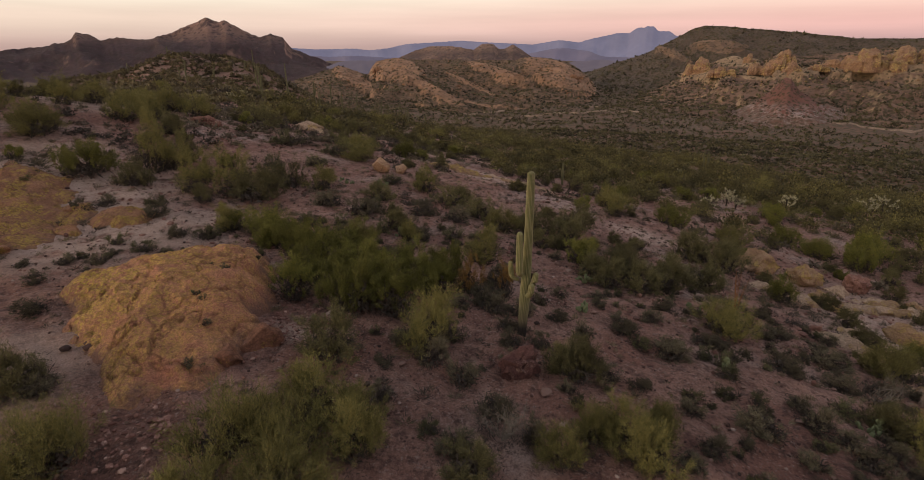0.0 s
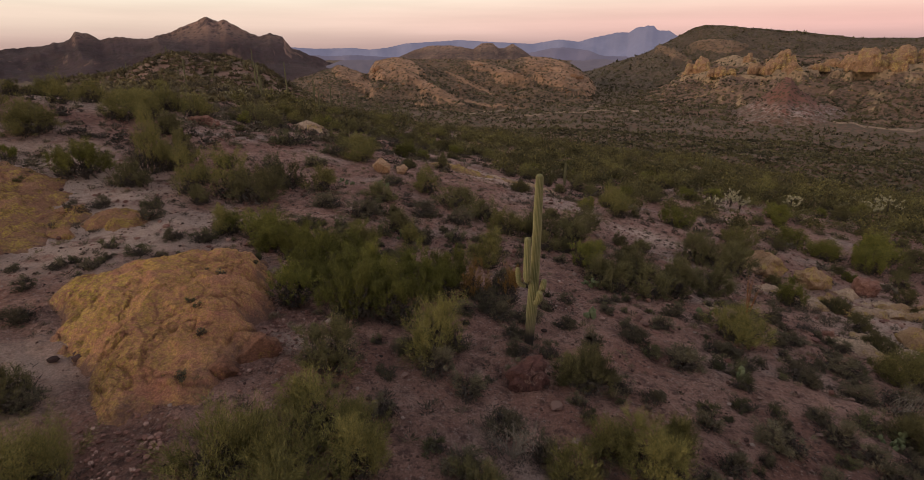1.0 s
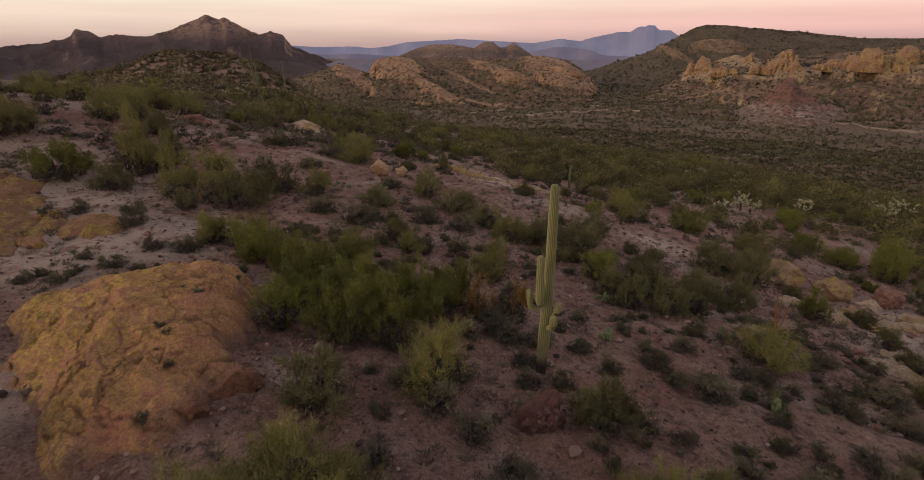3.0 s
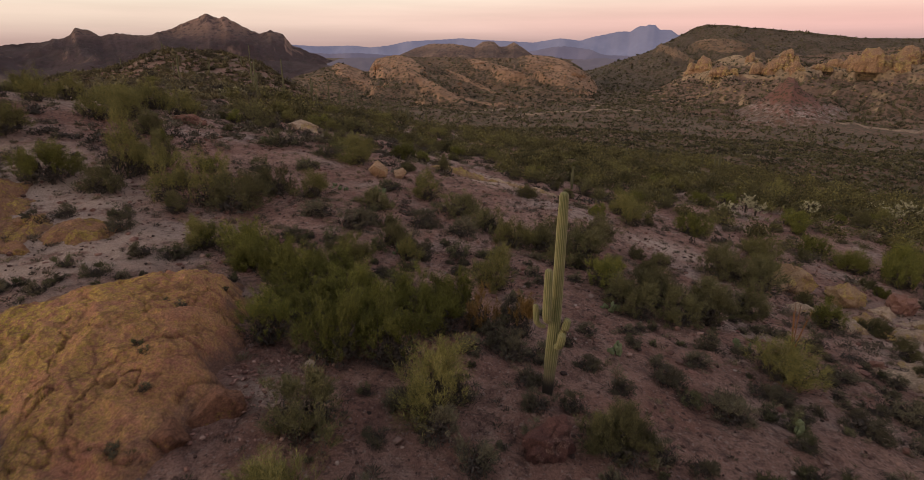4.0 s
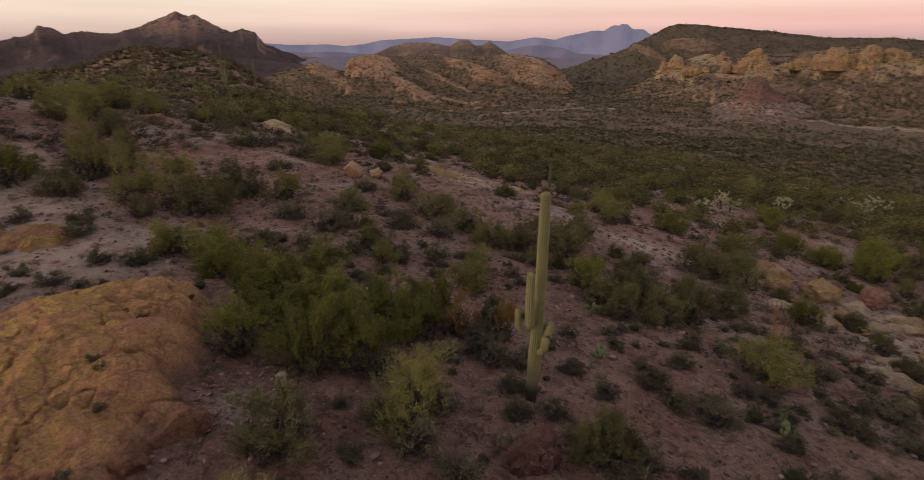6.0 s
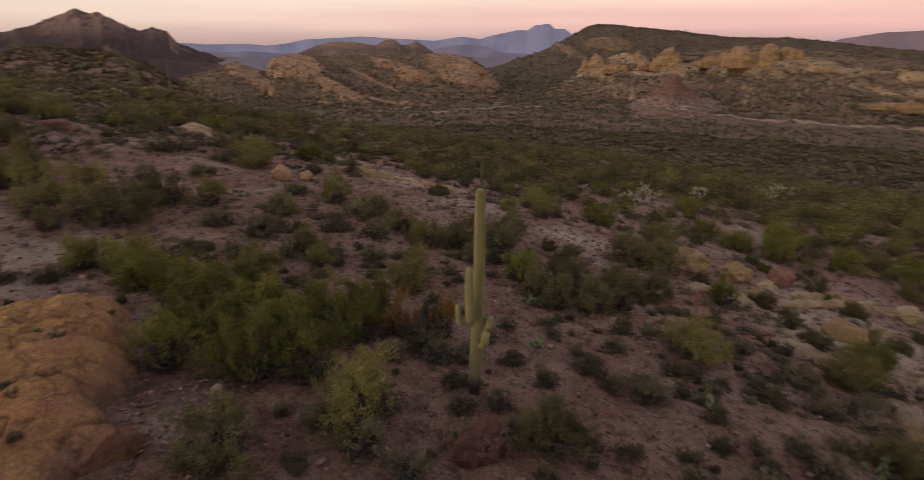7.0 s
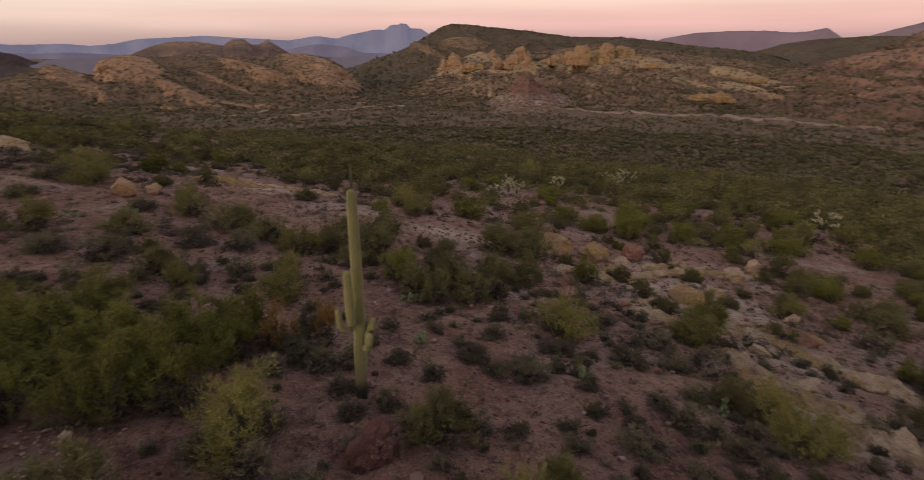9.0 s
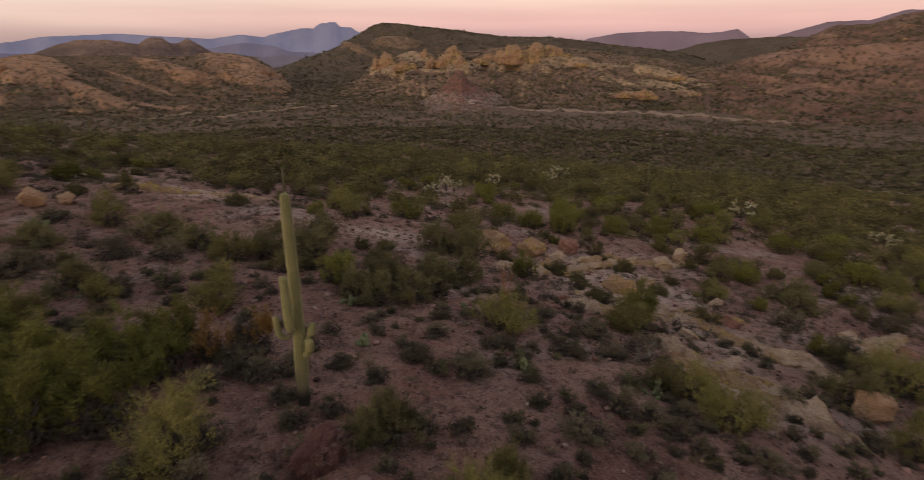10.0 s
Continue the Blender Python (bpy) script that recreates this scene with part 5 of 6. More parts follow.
def plant(kind, seed, coarse, grown, build, m):
    """A bush of that kind at the pose m; its few builds are shared by all."""
    key = (kind, seed, coarse, grown, build)
    if key in MADE:
        made = MADE[key]
        return copy_thing(made, m @ Matrix.Diagonal((*(1 / v for v in made.scale), 1)))
    base = new(kind)
    wood, skirt, (lv, lf) = plant_parts(kind, 700 + seed * 17 + len(kind), coarse, grown, build)
    bark = WOOD_OF.get(kind, WOOD)
    if coarse <= 1.0:
        for v, f in wood:
            part_of("stem", mesh_of("stem", v, f, bark), base)
    else:
        part_of("stem", mesh_of("stem", *gather(wood), bark), base)["kind"] = "stuff"
    part_of("dead_undergrowth", mesh_of("dead_undergrowth", *skirt, SHADED_DEAD_WOOD), base, "dead twigs at the heart and round the foot, coloured dark for shade")["kind"] = "stuff"
    part_of("foliage", mesh_of("foliage", lv, lf, LEAF[kind]), base)["kind"] = "stuff"
    tagged(base, LOOKS[kind][0], LOOKS[kind][1], "desert " + kind.replace("_", " ") + " plants")
    base.matrix_basis = m
    MADE[key] = base
    return base


pick = random.Random(5)
STOOD = []


def stand(kind, x, y, wide, high):
    far = math.hypot(x, y - 5)
    coarse = 1.0 if far < 18 else 1.25 if far < 30 else 1.6 if far < 48 else 2.1
    build = min(BUILDS, key=lambda b: abs(math.log(b * wide / high)))
    m = pose(x, y, land_at(x, y) - 0.03, 0, 0, pick.uniform(0, 360)) @ Matrix.Diagonal((wide / 2.35, wide / 2.35, high / 2.4 / build, 1))
    grown = min(GROWN, key=lambda g: abs(math.log(g * 2.1 / wide)))
    ob = plant(kind, pick.randrange(3 if far < 30 else 2), coarse, grown, build, m)
    STOOD.append((x, y, wide * 0.5))
    return ob


for kind, rows in (("jojoba_bush", JOJOBA_BUSH), ("palo_verde", PALO_VERDE), ("creosote_bush", CREOSOTE_BUSH), ("bursage_shrub", BURSAGE_SHRUB),
                   ("bursage_shrub", BURSAGE_BUSH_B), ("low_shrub", LOW_SHRUB), ("dry_orange_bush", DRY_ORANGE_BUSH), ("dead_twig_bush", DEAD_TWIG_BUSH)):
    for row in rows:
        stand(kind, *row)

rooted = BVHTree.FromPolygons([hump.matrix_basis @ v.co for v in hump.data.vertices], [tuple(p.vertices) for p in hump.data.polygons])
for x, y, wide, kind in ((-7.9, 16.6, 0.5, "low_shrub"), (-7.5, 16.2, 0.45, "low_shrub"), (-7.0, 15.1, 0.5, "bursage_shrub"), (-7.8, 18.6, 0.55, "bursage_shrub"), (-7.4, 20.4, 0.4, "low_shrub"),
                         (-6.9, 13.7, 0.6, "bursage_shrub"), (-8.4, 19.0, 0.35, "bursage_shrub")):
    top = rooted.ray_cast(Vector((x, y, 9)), Vector((0, 0, -1)))[0]
    ob = stand(kind, x, y, wide * 0.8, wide * 0.45)
    if top:
        ob.location.z = top.z - 0.05


# saguaros
def column(line, radii, ribs, deep, cap=5):
    """A ribbed cactus stem along a line with a rounded tip; returns vertices, faces and how near each vertex is to a rib's ridge."""
    line, radii = [np.asarray(p, float) for p in line], list(radii)
    way = line[-1] - line[-2]
    way = way / np.linalg.norm(way)
    tip, r = line[-1], radii[-1]
    for n in range(1, cap + 1):
        ang = n / cap * math.pi / 2 * 0.97
        line.append(tip + way * r * math.sin(ang))
        radii.append(r * math.cos(ang))
    sides = ribs * 4
    v, f = tube(line, radii, sides)
    t = np.tile(np.arange(sides) % 4, len(line))
    ridge = np.choose(t, [1.0, 0.45, 0.0, 0.45])
    centre = np.repeat(np.array(line), sides, axis=0)
    v = centre + (v - centre) * (1 - deep * (1 - ridge))[:, None]
    return v, f, ridge


def cactus_mesh(name, line, radii, ribs, deep, mat):
    v, f, ridge = column(line, radii, ribs, deep)
    me = mesh_of(name, v, f, mat, True)
    at = me.attributes.new("ridge", "FLOAT", "POINT")
    at.data.foreach_set("value", ridge)
    return me


def arm_line(angle, out, start, top, reach=0.25):
    """An arm that leaves the trunk, bends and rises."""
    c, s = math.cos(angle), math.sin(angle)
    rows = []
    for q in np.linspace(0, 1, 7):
        a = q * math.pi / 2
        rows.append((c * (out - reach + reach * math.sin(a)), s * (out - reach + reach * math.sin(a)), start + reach * (1 - math.cos(a))))
    if top > start + reach:
        for q in np.linspace(0, 1, 7)[1:]:
            rows.append((c * (out + 0.03 * q), s * (out + 0.03 * q), start + reach + (top - start - reach) * q))
    return rows


def hero_saguaro():
    base = new("saguaro")
    z = np.linspace(-0.1, 5.35, 40)
    lean = 0.03 * np.sin(z * 0.7) + 0.028 * z
    r = smooth(z, (-0.1, 0.5, 1.3, 2.2, 3.6, 4.8, 5.35), (0.135, 0.142, 0.166, 0.150, 0.130, 0.124, 0.110))
    part_of("trunk", cactus_mesh("trunk", np.stack([lean, 0.04 * z, z], -1), r, 17, 0.24, SAGUARO_SKIN), base, "tall ribbed green trunk, corky grey at its foot")
    arms = ((-2.25, 0.285, 2.30, 3.64, 0.20, 0.108), (-2.95, 0.41, 2.12, 2.68, 0.24, 0.078), (-0.15, 0.34, 1.88, 2.26, 0.20, 0.1), (-0.95, 0.34, 1.62, 1.98, 0.18, 0.105))
    for angle, out, start, top, reach, r in arms:
        line = arm_line(angle, out, start, top, reach)
        rr = r * smooth(np.linspace(0, 1, len(line)), (0, 0.25, 0.6, 1), (0.62, 0.85, 1.0, 0.9))
        part_of("arm", cactus_mesh("arm", line, rr, 12, 0.22, SAGUARO_SKIN), base)
    base.matrix_basis = pose(2.05, 16.95, 0.0)
    tagged(base, "tall ribbed green saguaro with one raised arm and three stubs", "cactus", "saguaros")


hero_saguaro()
STOOD.append((2.2, 17.0, 0.4))
far_builds = []
for n in range(4):
    base = new("saguaro")
    z = np.linspace(-0.2, 4.9, 14)
    r = smooth(z, (-0.2, 1.5, 3.5, 4.9), (0.15, 0.2, 0.19, 0.14))
    part_of("trunk", cactus_mesh("trunk", np.stack([0.04 * np.sin(z + n), 0.03 * np.cos(z * 0.8 + n), z], -1), r, 9, 0.16, SAGUARO_FAR_SKIN), base)
    for k in range((0, 1, 2, 0)[n]):
        line = arm_line(n + 2.6 * k, 0.5, 2.0 + 0.5 * k, 3.4 + 0.6 * k, 0.3)
        part_of("arm", cactus_mesh("arm", line, np.full(len(line), 0.13), 8, 0.15, SAGUARO_FAR_SKIN), base)
    far_builds.append(base)
    tagged(base, ("slim unbranched saguaro on the scrubby slope", "saguaro with one raised arm on the slope", "saguaro with two raised arms on the slope", "straight saguaro among bushes")[n], "cactus", "saguaros")
for n, (x, y, wide, high) in enumerate(SAGUARO):
    m = pose(x, y, land_at(x, y), 0, 0, n * 77) @ Matrix.Diagonal((0.72, 0.72, high / 5.0, 1))
    if n < 4:
        far_builds[n].matrix_basis = m
    else:
        made = far_builds[pick.choice((0, 0, 3, 3, 1, 2))]
        copy_thing(made, m @ Matrix.Diagonal((*(1 / v for v in made.scale), 1)))


def prickly_pear(x, y, wide, high, seed):
    base = new("prickly_pear")
    rng = np.random.RandomState(seed)
    v0, f0 = BALL[2]
    spots = [(np.array([rng.uniform(-0.3, 0.3) * wide, rng.uniform(-0.3, 0.3) * wide, 0.0]), 0) for _ in range(8)]
    shape = mesh_of("pad", v0 * np.array([0.08, 0.024, 0.115]) + np.array([0, 0, 0.105]), f0, PAD, True)
    for foot, level in spots:
        for _ in range(3 if level == 0 else 2):
            if len(base.children) > 30:
                break
            turn, tip = rng.uniform(0, 360), rng.uniform(-38, 38)
            m = Matrix.Translation(Vector(foot)) @ pose(0, 0, 0, rng.uniform(-14, 14), tip, turn) @ Matrix.Scale(rng.uniform(0.75, 1.15), 4)
            part_of("pad", shape, base).matrix_basis = m
            if level < 2 and foot[2] < high - 0.3:
                spots.append((np.array(m @ Vector((rng.uniform(-0.04, 0.04), 0, 0.2))), level + 1))
    base.matrix_basis = pose(x, y, land_at(x, y) - 0.02)
    tagged(base, "clump of grey green prickly pear pads on soil", "cactus", "prickly pears")


for n, (x, y, wide, high) in enumerate(PRICKLY_PEAR):
    prickly_pear(x, y, min(wide, 2.2), min(high, 1.2), 300 + n)


def cholla(x, y, wide, high, seed):
    base = new("teddy_bear_cholla")
    rng = np.random.RandomState(seed)
    part_of("trunk", mesh_of("trunk", *tube([(0, 0, -0.1), (0.03, 0, high * 0.3), (0, 0.04, high * 0.6)], [0.09, 0.08, 0.06], 6), CHOLLA_TRUNK), base, "dark bare trunk")
    joints, fuzz = [], []
    for _ in range(26):
        a, q = rng.uniform(0, math.tau), rng.uniform(0.35, 1)
        r = wide * 0.5 * math.sqrt(rng.uniform(0.02, 1)) * (1.1 - 0.4 * abs(q - 0.6))
        at = np.array([math.cos(a) * r, math.sin(a) * r, high * q * 0.92])
        w = np.array([math.cos(a) * 0.6, math.sin(a) * 0.6, rng.uniform(0.1, 1.0)])
        w /= np.linalg.norm(w)
        joints.append(tube([at - w * 0.5 * np.array([1, 1, 1]), at - w * 0.1, at], [0.02, 0.03, 0.03], 3))
        n = 70
        d = rng.normal(size=(n, 3))
        d /= np.linalg.norm(d, axis=1, keepdims=True)
        root = at + w * rng.uniform(-0.18, 0.18, (n, 1))
        fuzz.append(blades(rng, root, d, 0.17, 0.022))
    part_of("inner_wood", mesh_of("inner_wood", *gather(joints), CHOLLA_TRUNK), base, "dark inner branches")["kind"] = "stuff"
    part_of("spiny_crown", mesh_of("spiny_crown", *gather(fuzz), CHOLLA_SPINES), base, "pale straw coloured spiny joints")["kind"] = "stuff"
    base.matrix_basis = pose(x, y, land_at(x, y))
    tagged(base, "pale spiny cholla with a dark trunk", "cactus", "chollas")


for n, (x, y, wide, high) in enumerate(TEDDY_BEAR_CHOLLA):
    cholla(x, y, min(wide, 3.0), min(high, 2.6), 400 + n)
    STOOD.append((x, y, wide * 0.5))


# bare soil that stays open: x, y, radius
OPEN = [(2.4, 16.5, 1.3), (-8.0, 42.0, 4.5), (-13.0, 46.0, 4.0), (20.0, 50.0, 3.0), (33.0, 47.0, 3.5), (46.0, 30.0, 3.5), (-16.7, 26.0, 4.0), (-20.2, 32.6, 3.6), (-31.5, 50.0, 3.0), (-9.3, 17.2, 6.0), (-8.8, 12.2, 2.6), (3.6, 19.2, 2.0), (-0.8, 12.9, 1.6), (5.6, 16.6, 1.6), (6.9, 15.8, 1.4),
        (4.6, 24.6, 1.8), (13.2, 38.5, 3.2), (3.4, 50.6, 4.4), (24, 33.5, 4.2), (24, 23, 2.6), (17.6, 14.5, 2.2), (33, 32.5, 4.0), (10.4, 15.2, 1.4),
        (-6.6, 32.0, 2.2), (0.4, 13.0, 1.2), (31.5, 15.3, 3.0), (5.0, 13.2, 1.2), (-12.9, 28.3, 2.0), (7.6, 19.6, 1.2)]


def is_open(x, y, gap):
    return any((x - a) ** 2 + (y - b) ** 2 < r * r for a, b, r in OPEN) or any((x - a) ** 2 + (y - b) ** 2 < (gap + r * 0.8) ** 2 for a, b, r in STOOD)


def wander(rng, near, far, left=-48, right=84):
    d = math.sqrt(rng.uniform(near * near, far * far))
    a = radians(rng.uniform(left, right))
    return d * math.sin(a), 5 + d * math.cos(a)


rng = random.Random(11)
SMALL = []
KINDS = (("bursage_shrub", 0.45, 1.1, 0.52), ("creosote_bush", 1.2, 2.2, 0.62), ("low_shrub", 0.3, 0.8, 0.62), ("jojoba_bush", 1.3, 2.4, 0.62), ("palo_verde", 1.6, 2.8, 0.75))


def fill(count, near, far, weights, gap, left=-48, right=84):
    for _ in range(count):
        for _ in range(12):
            x, y = wander(rng, near, far, left, right)
            if not is_open(x, y, gap):
                kind, lo, hi, tall = rng.choices(KINDS, weights)[0]
                wide = rng.uniform(lo, hi) * (1.0 if near < 40 else 1.35 if x > 4 else 1.1)
                if kind in ("low_shrub", "bursage_shrub") and math.hypot(x, y - 5) > 25:
                    SMALL.append((x, y, land_at(x, y) - 0.04, rng.uniform(0, 6.3), wide, wide * 0.8 * rng.uniform(0.7, 1.2)))
                    STOOD.append((x, y, wide * 0.5))
                else:
                    stand(kind, x, y, wide, wide * tall * rng.uniform(0.8, 1.2))
                break


fill(150, 8, 26, (8, 0.5, 8, 0.1, 0.05), 0.2)
for n in range(40):
    x, y = wander(rng, 9, 24, 8, 80)
    if not is_open(x, y, 0.15):
        wide = rng.uniform(0.35, 0.9)
        stand(("bursage_shrub", "bursage_shrub", "low_shrub")[n % 3], x, y, wide, wide * rng.uniform(0.45, 0.65))
fill(140, 9, 30, (9, 0.3, 6, 0, 0), 0.12)
fill(520, 24, 52, (5, 1.2, 7.5, 0.3, 0.3), 0.12)
for n in range(64):
    x, y = wander(rng, 21, 54, 48, 82)
    if not is_open(x, y, 0.2):
        wide = rng.uniform(1.5, 3.0)
        stand(("creosote_bush", "jojoba_bush", "creosote_bush", "palo_verde")[n % 4], x, y, wide, wide * rng.uniform(0.5, 0.7))
fill(60, 18, 44, (5, 3, 6, 0.4, 0.6), 0.1, 38, 82)
fill(260, 48, 74, (1.5, 4.6, 3.4, 2.6, 1.6), 0.15)


def scatter(name, label, category, build, spots, mat, group=""):
    """Many small shapes joined in one mesh; build gives a few patterns of vertices and faces, spots the place, turn and size of each."""
    vs, fs, n = [], [], 0
    for k, (x, y, z, turn, sx, sz) in enumerate(spots):
        v, f = build[k % len(build)]
        c, s = math.cos(turn), math.sin(turn)
        w = v * np.array([sx, sx, sz])
        vs.append(np.stack([c * w[:, 0] - s * w[:, 1] + x, s * w[:, 0] + c * w[:, 1] + y, w[:, 2] + z], -1))
        fs.append(np.asarray(f) + n)
        n += len(v)
    ob = new(name, mesh_of(name, np.concatenate(vs), np.concatenate(fs), mat))
    return tagged(ob, label, category, kind="stuff")


def clumps(count, leaves, size, seed, tall=1.0, slim=0.34):
    """Loose leafy domes one metre wide, for scrub that is seen from afar."""
    out = []
    for n in range(count):
        r = np.random.RandomState(seed + n)
        d = r.normal(size=(leaves, 3))
        d[:, 2] = np.abs(d[:, 2]) * 0.9
        d /= np.linalg.norm(d, axis=1, keepdims=True)
        lump = 1 + 0.3 * np.sin(3 * np.arctan2(d[:, 1], d[:, 0]) + n)
        root = d * np.array([0.42, 0.42, 0.62 * tall]) * (r.uniform(0.35, 1.0, (leaves, 1)) * lump[:, None])
        w = d * 0.6 + np.array([0, 0, 0.5]) + r.normal(size=(leaves, 3)) * 0.35
        w /= np.linalg.norm(w, axis=1, keepdims=True)
        d = r.normal(size=(leaves // 4, 3))
        inner = d * np.array([0.15, 0.15, 0.15 * tall])
        inner[:, 2] = np.abs(inner[:, 2]) + 0.08
        out.append(gather([blades(r, root, w, size, size * slim), blades(r, inner, d / np.linalg.norm(d, axis=1, keepdims=True), 0.05 + size * 0.5, (0.05 + size * 0.5) * slim)]))
    return out


def spots_in(count, near, far, lo, hi, tall, seed, gap=None, left=-48, right=84, skew=1.0):
    r = random.Random(seed)
    xy = []
    while len(xy) < count:
        x, y = wander(r, near, far, left, right)
        if gap is not None and is_open(x, y, gap):
            continue
        xy.append((x, y))
    z = land(np.array([p[0] for p in xy]), np.array([p[1] for p in xy]))
    rows = []
    for (x, y), h in zip(xy, z):
        w = lo + (hi - lo) * r.random() ** skew
        rows.append((x, y, float(h) - 0.05, r.uniform(0, 6.3), w, w * tall * r.uniform(0.7, 1.25)))
    return rows


def off_wash(spots):
    """Leaves out what would grow in the wide wash or crowd its near bank."""
    kept = []
    for n, p in enumerate(spots):
        bearing, far = math.degrees(math.atan2(p[0], p[1] - 5)), math.hypot(p[0], p[1] - 5)
        if not (34 < bearing < 63 and 532 < far < 578 and n % 6):
            kept.append(p)
    return kept


scatter("slope_shrubs", "small grey brown and dull green shrubs on the stony slope", "scrub", clumps(8, 230, 0.075, 530, 1.0, 0.3), SMALL, SCRUB_DULL)
scatter("hillside_scrub", "green and olive bushes covering the falling hillside", "scrub", clumps(6, 290, 0.058, 500, 1.0, 0.45), spots_in(1350, 66, 132, 1.8, 4.6, 0.85, 21, 0.0, -22, 84, 1.2), SCRUB_MID)
scatter("near_hillside_scrub", "olive green bushes crowding the slope that falls to the basin", "scrub", clumps(6, 420, 0.047, 505, 1.0, 0.42),
        spots_in(820, 48, 100, 1.5, 4.0, 0.85, 31, 0.3, 4, 84, 1.2), SCRUB_MID)
scatter("hilltop_scrub", "fine dull green shrubs dotted over the stony hill", "scrub", clumps(6, 40, 0.27, 510, 1.0, 0.45), spots_in(6800, 92, 215, 0.7, 2.2, 0.75, 34, None, -46, -8, 1.5), SCRUB_HILL)
scatter("far_slope_scrub", "olive bushes on the lower slope above the basin", "scrub", clumps(6, 40, 0.2, 515, 1.0, 0.42), spots_in(2600, 125, 210, 1.2, 3.2, 0.85, 35, None, -8, 84, 1.4), SCRUB_MID)
scatter("dull_scrub", "low grey brown shrubs between the hillside bushes", "scrub", clumps(6, 70, 0.16, 520, 1.0, 0.42), spots_in(3400, 40, 135, 0.6, 1.7, 0.7, 22, 0.2), SCRUB_DULL)
scatter("crest_scrub", "low dull shrubs scattered over the stony crest", "scrub", clumps(6, 110, 0.12, 525, 1.0, 0.4), spots_in(1500, 30, 92, 0.5, 1.5, 0.6, 32, 0.15, -48, -2), SCRUB_DULL)
scatter("basin_scrub", "dense dark scrub dotted over the basin floor", "scrub", clumps(6, 8, 0.52, 540, 1.0, 0.45), spots_in(42000, 205, 440, 1.1, 3.0, 0.75, 23, skew=1.4), SCRUB_FAR)
scatter("far_basin_scrub", "fine dark scrub dotted over the far basin floor", "scrub", clumps(6, 8, 0.6, 560), off_wash(spots_in(34000, 430, 1000, 1.5, 3.6, 0.75, 24)), SCRUB_FAR)
scatter("dry_tufts", "small dry twiggy tufts on the stony soil", "tuft", clumps(6, 40, 0.42, 580, 1.0, 0.10), spots_in(2800, 7, 48, 0.15, 0.5, 0.7, 25), TUFT)


def stones(count, seed):
    out = []
    for n in range(count):
        r = np.random.RandomState(seed + n)
        v, f = BALL[1]
        w = v.copy()
        for _ in range(5):
            d = r.normal(size=3)
            d /= np.linalg.norm(d)
            w -= np.maximum(0, w @ d - r.uniform(0.5, 0.8))[:, None] * d
        out.append((w * r.uniform(0.7, 1.2, 3), f))
    return out


scatter("stones", "scattered grey and reddish stones on the soil", "stones", stones(8, 600),
        [(x, y, z + 0.045, a, s, h) for x, y, z, a, s, h in spots_in(12500, 6.5, 38, 0.014, 0.09, 0.6, 26, skew=2.8)], STONE)
scatter("rubble", "larger angular stones lying on the slope", "stones", stones(8, 640),
        [(x, y, z + 0.08, a, s, h) for x, y, z, a, s, h in spots_in(1100, 7, 50, 0.05, 0.24, 0.6, 27, skew=2.4)], STONE)

scatter("slope_stones", "pale broken stones strewn over the slope", "stones", stones(8, 690),
        [(x, y, z + 0.06, a, s, h) for x, y, z, a, s, h in spots_in(2600, 15, 50, 0.04, 0.2, 0.6, 28, skew=2.2)], RUBBLE)
r = random.Random(34)
gravel = []
for _ in range(900):
    x, y, w = r.gauss(-4.8, 0.9), r.gauss(16.4, 1.3), 0.012 + 0.07 * r.random() ** 4
    gravel.append((x, y, land_at(x, y) + 0.04, r.uniform(0, 6.3), w, w * 0.6))
scatter("pale_gravel", "pale gravel and broken stones beside the hump", "stones", stones(8, 680), gravel, RUBBLE)
r = random.Random(33)
fan = []
for _ in range(900):
    a, d = r.gauss(0, 1), r.random() ** 0.7
    x, y = -7.2 + 0.9 * a * (0.6 + d), 13.0 - 4.0 * d
    w = 0.01 + 0.09 * r.random() ** 5
    fan.append((x, y, land_at(x, y) + 0.05, r.uniform(0, 6.3), w, w * 0.7))
scatter("outcrop_rubble", "fan of broken pink and brown stones below the hump", "stones", stones(8, 660), fan, RUBBLE)


def slope_spots(name, count, lo, hi, tall, seed, low=0.0, high=1.0, thin=0.85):
    """Random places on a hill's near side."""
    g, r = SLOPES[name], np.random.RandomState(seed)
    rows, cols = g.shape[:2]
    i = np.clip(((rows - 1) * (low + (high - low) * r.uniform(size=count) ** 0.8)).astype(int), 0, rows - 2)
    j = r.randint(3, cols - 4, count)
    p = g[i, j] + (g[i + 1, j] - g[i, j]) * r.uniform(size=(count, 1)) + (g[i, j + 1] - g[i, j]) * r.uniform(size=(count, 1))
    w = r.uniform(lo, hi, count)
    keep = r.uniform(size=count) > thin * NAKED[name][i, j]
    p, w = p[keep], w[keep]
    count = len(w)
    return [(x, y, z - 0.2, a, s, s * tall) for (x, y, z), a, s in zip(p.tolist(), r.uniform(0, 6.3, count).tolist(), w.tolist())]


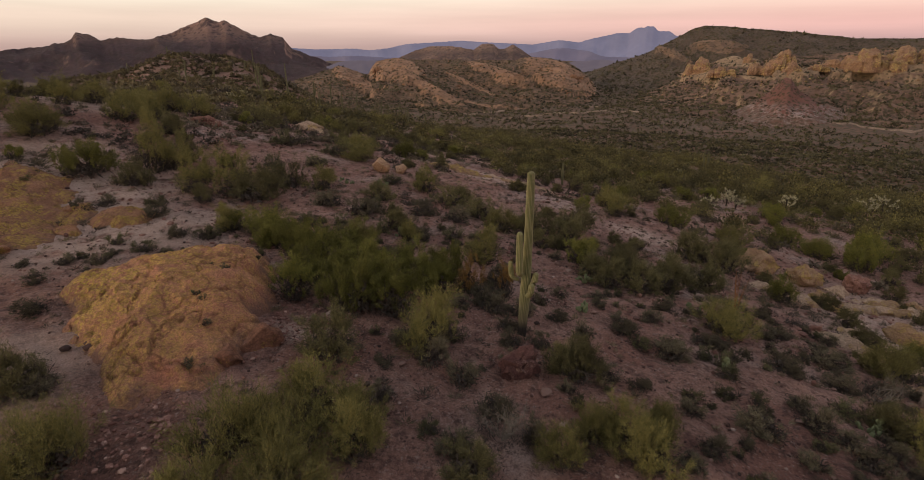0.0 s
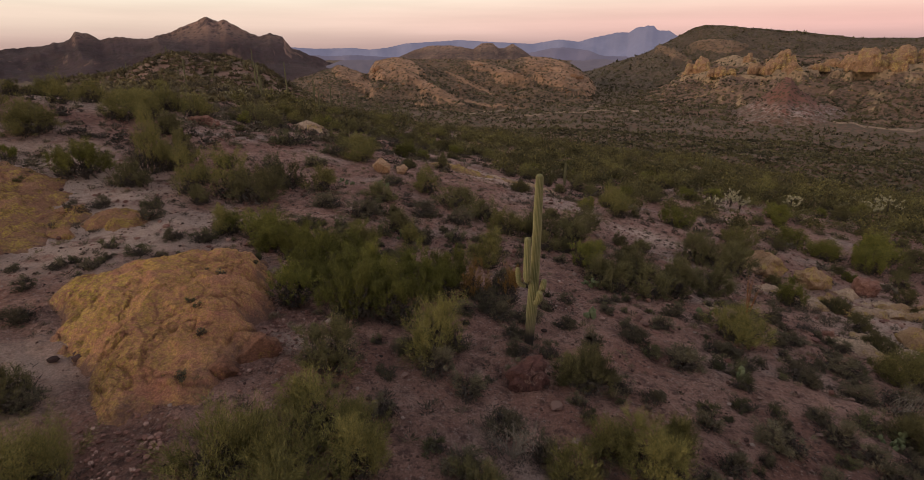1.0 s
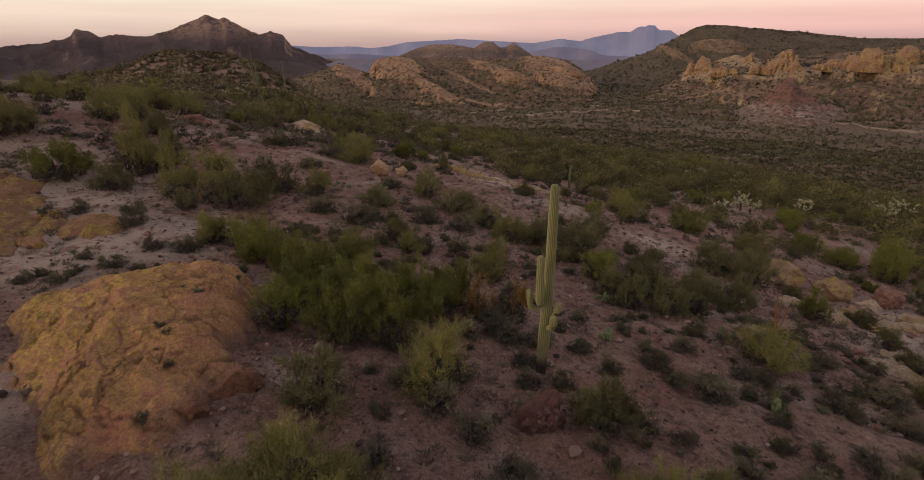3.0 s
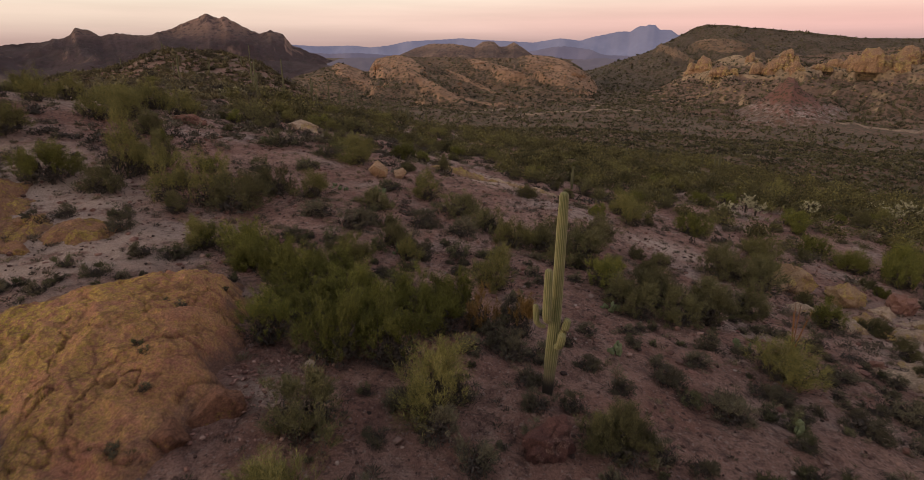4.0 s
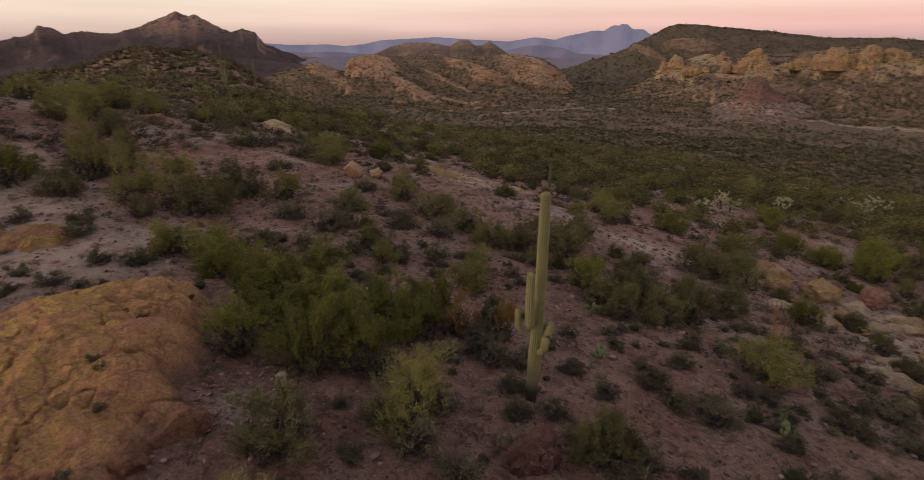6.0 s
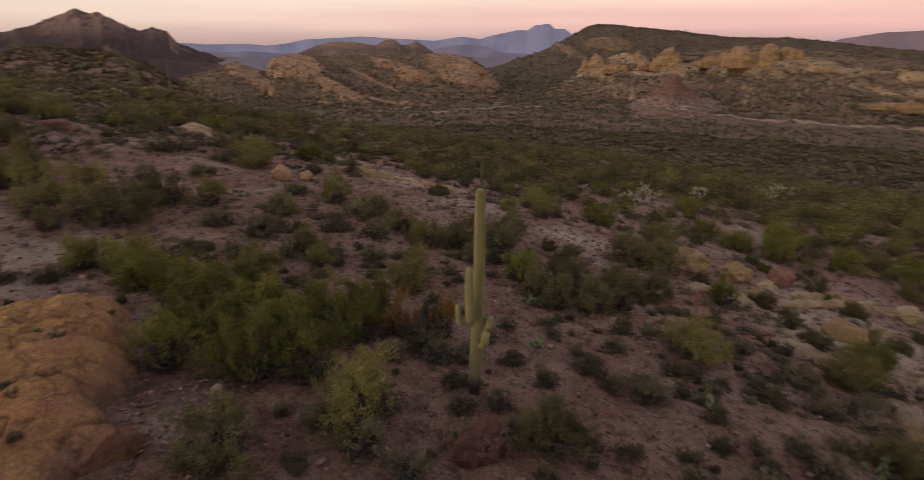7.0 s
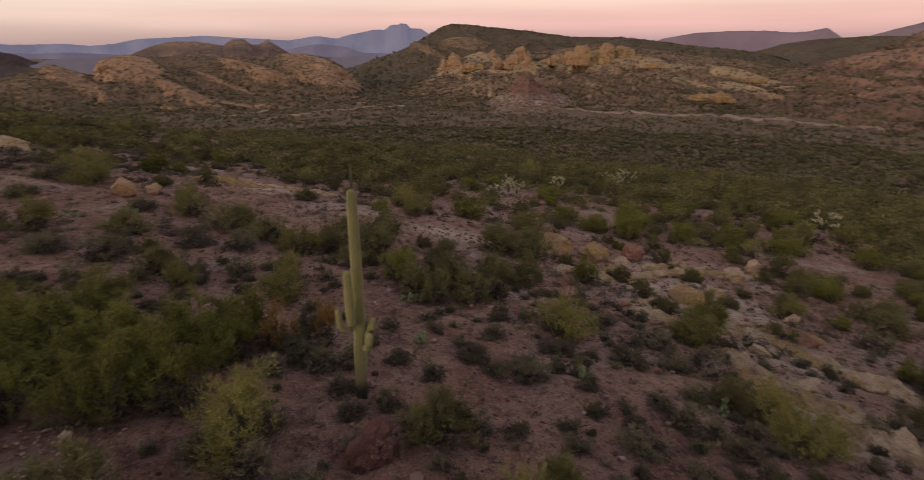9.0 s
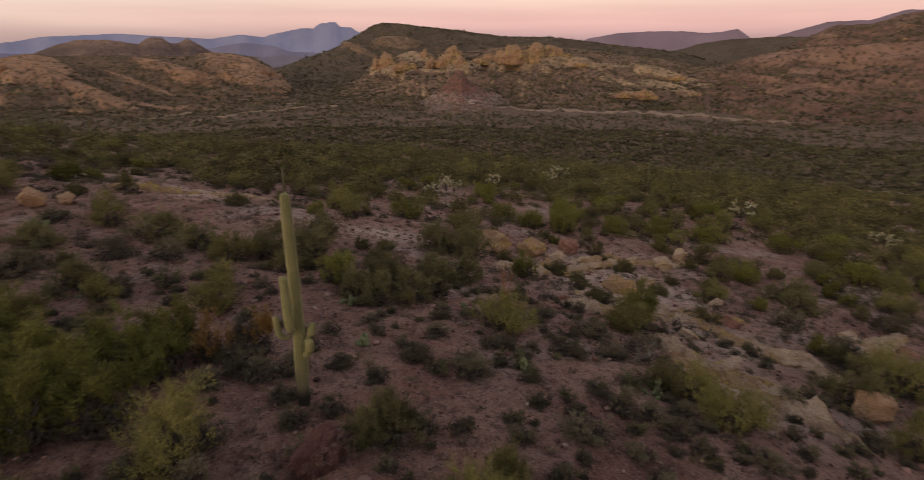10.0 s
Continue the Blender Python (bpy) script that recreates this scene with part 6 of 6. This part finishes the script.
scatter("mountainside_scrub", "fine dark scrub dotted over the far hillsides", "scrub", clumps(6, 9, 0.6, 660),
        slope_spots("rust_hill", 4200, 2.0, 4.5, 0.8, 71) + slope_spots("mesa_hill", 4200, 2.5, 5.5, 0.8, 72) + slope_spots("golden_slope", 7500, 2.0, 4.8, 0.8, 73)
        + slope_spots("east_slope", 5200, 2.0, 4.8, 0.8, 74) + slope_spots("mesa_hill", 200, 3.0, 6.5, 1.0, 79, 0.0, 0.012) + slope_spots("red_mound", 350, 1.5, 3.0, 0.8, 75), SLOPE_SCRUB)
scatter("slope_rocks", "tan and yellow rocks strewn over the far slopes", "rocks", stones(8, 700),
        slope_spots("golden_slope", 1500, 0.7, 2.3, 0.7, 76, 0.02, 0.7) + slope_spots("east_slope", 800, 0.7, 2.2, 0.8, 77, 0.05, 0.8), CRAG_ROCK)
scatter("slope_rubble", "rusty rocks strewn over the low hill", "rocks", stones(8, 720), slope_spots("rust_hill", 350, 1.0, 3.0, 0.8, 78, 0.02, 0.7, 0.0), RUST_ROCK)


def wash(name, label, bearing, far, wide, seed):
    """A dry sandy watercourse over the basin floor, by bearings and distances."""
    a = np.linspace(bearing[0], bearing[-1], 90)
    r = smooth(a, bearing, far) + 9 * waves(a * 6, 0 * a, 12, seed, 3)
    half = wide * (0.55 + 0.45 * waves(a * 9, a, 14, seed + 1, 3))
    rows = []
    for side in (-1, -0.4, 0.4, 1):
        q = r + side * np.maximum(0.4, half)
        x, y = np.sin(np.radians(a)) * q, 5 + np.cos(np.radians(a)) * q
        rows.append(np.stack([x, y, land(x, y) + (1.1 if abs(side) < 0.5 else -0.3)], -1))
    me = mesh_of(name, np.concatenate(rows), grid_faces(4, len(a))[:, ::-1], WASH_SAND, True)
    tagged(new(name, me), label, "wash", kind="structure")


wash("wash_1", "pale sandy wash along the foot of the slope", (33, 40, 48, 56, 63), (585, 570, 560, 555, 560), 9, 5)
wash("wash_2", "pale dry streambed in the basin scrub", (1, 5, 9, 15), (560, 590, 640, 640), 7, 9)
wash("wash_3", "thin pale streambed in the basin scrub", (4, 8, 13, 19), (520, 540, 560, 600), 5, 12)
wash("wash_4", "pale bare strip in the basin scrub", (58, 64, 70, 76), (235, 245, 250, 240), 4, 14)


def ocotillo(x, y, high, seed):
    base = new("ocotillo")
    r = np.random.RandomState(seed)
    for n in range(9):
        a, out = r.uniform(0, math.tau), r.uniform(0.15, 0.5)
        top = high * r.uniform(0.7, 1.0)
        line = [(math.cos(a) * out * q**1.5, math.sin(a) * out * q**1.5, top * q) for q in np.linspace(0, 1, 7)]
        part_of("wand", mesh_of("wand", *tube(line, np.linspace(0.022, 0.008, 7), 5), OCOTILLO), base)
    base.matrix_basis = pose(x, y, land_at(x, y) - 0.05)
    tagged(base, "ocotillo with a few thin rusty wands", "shrub")


ocotillo(11.6, 21.6, 2.6, 5)
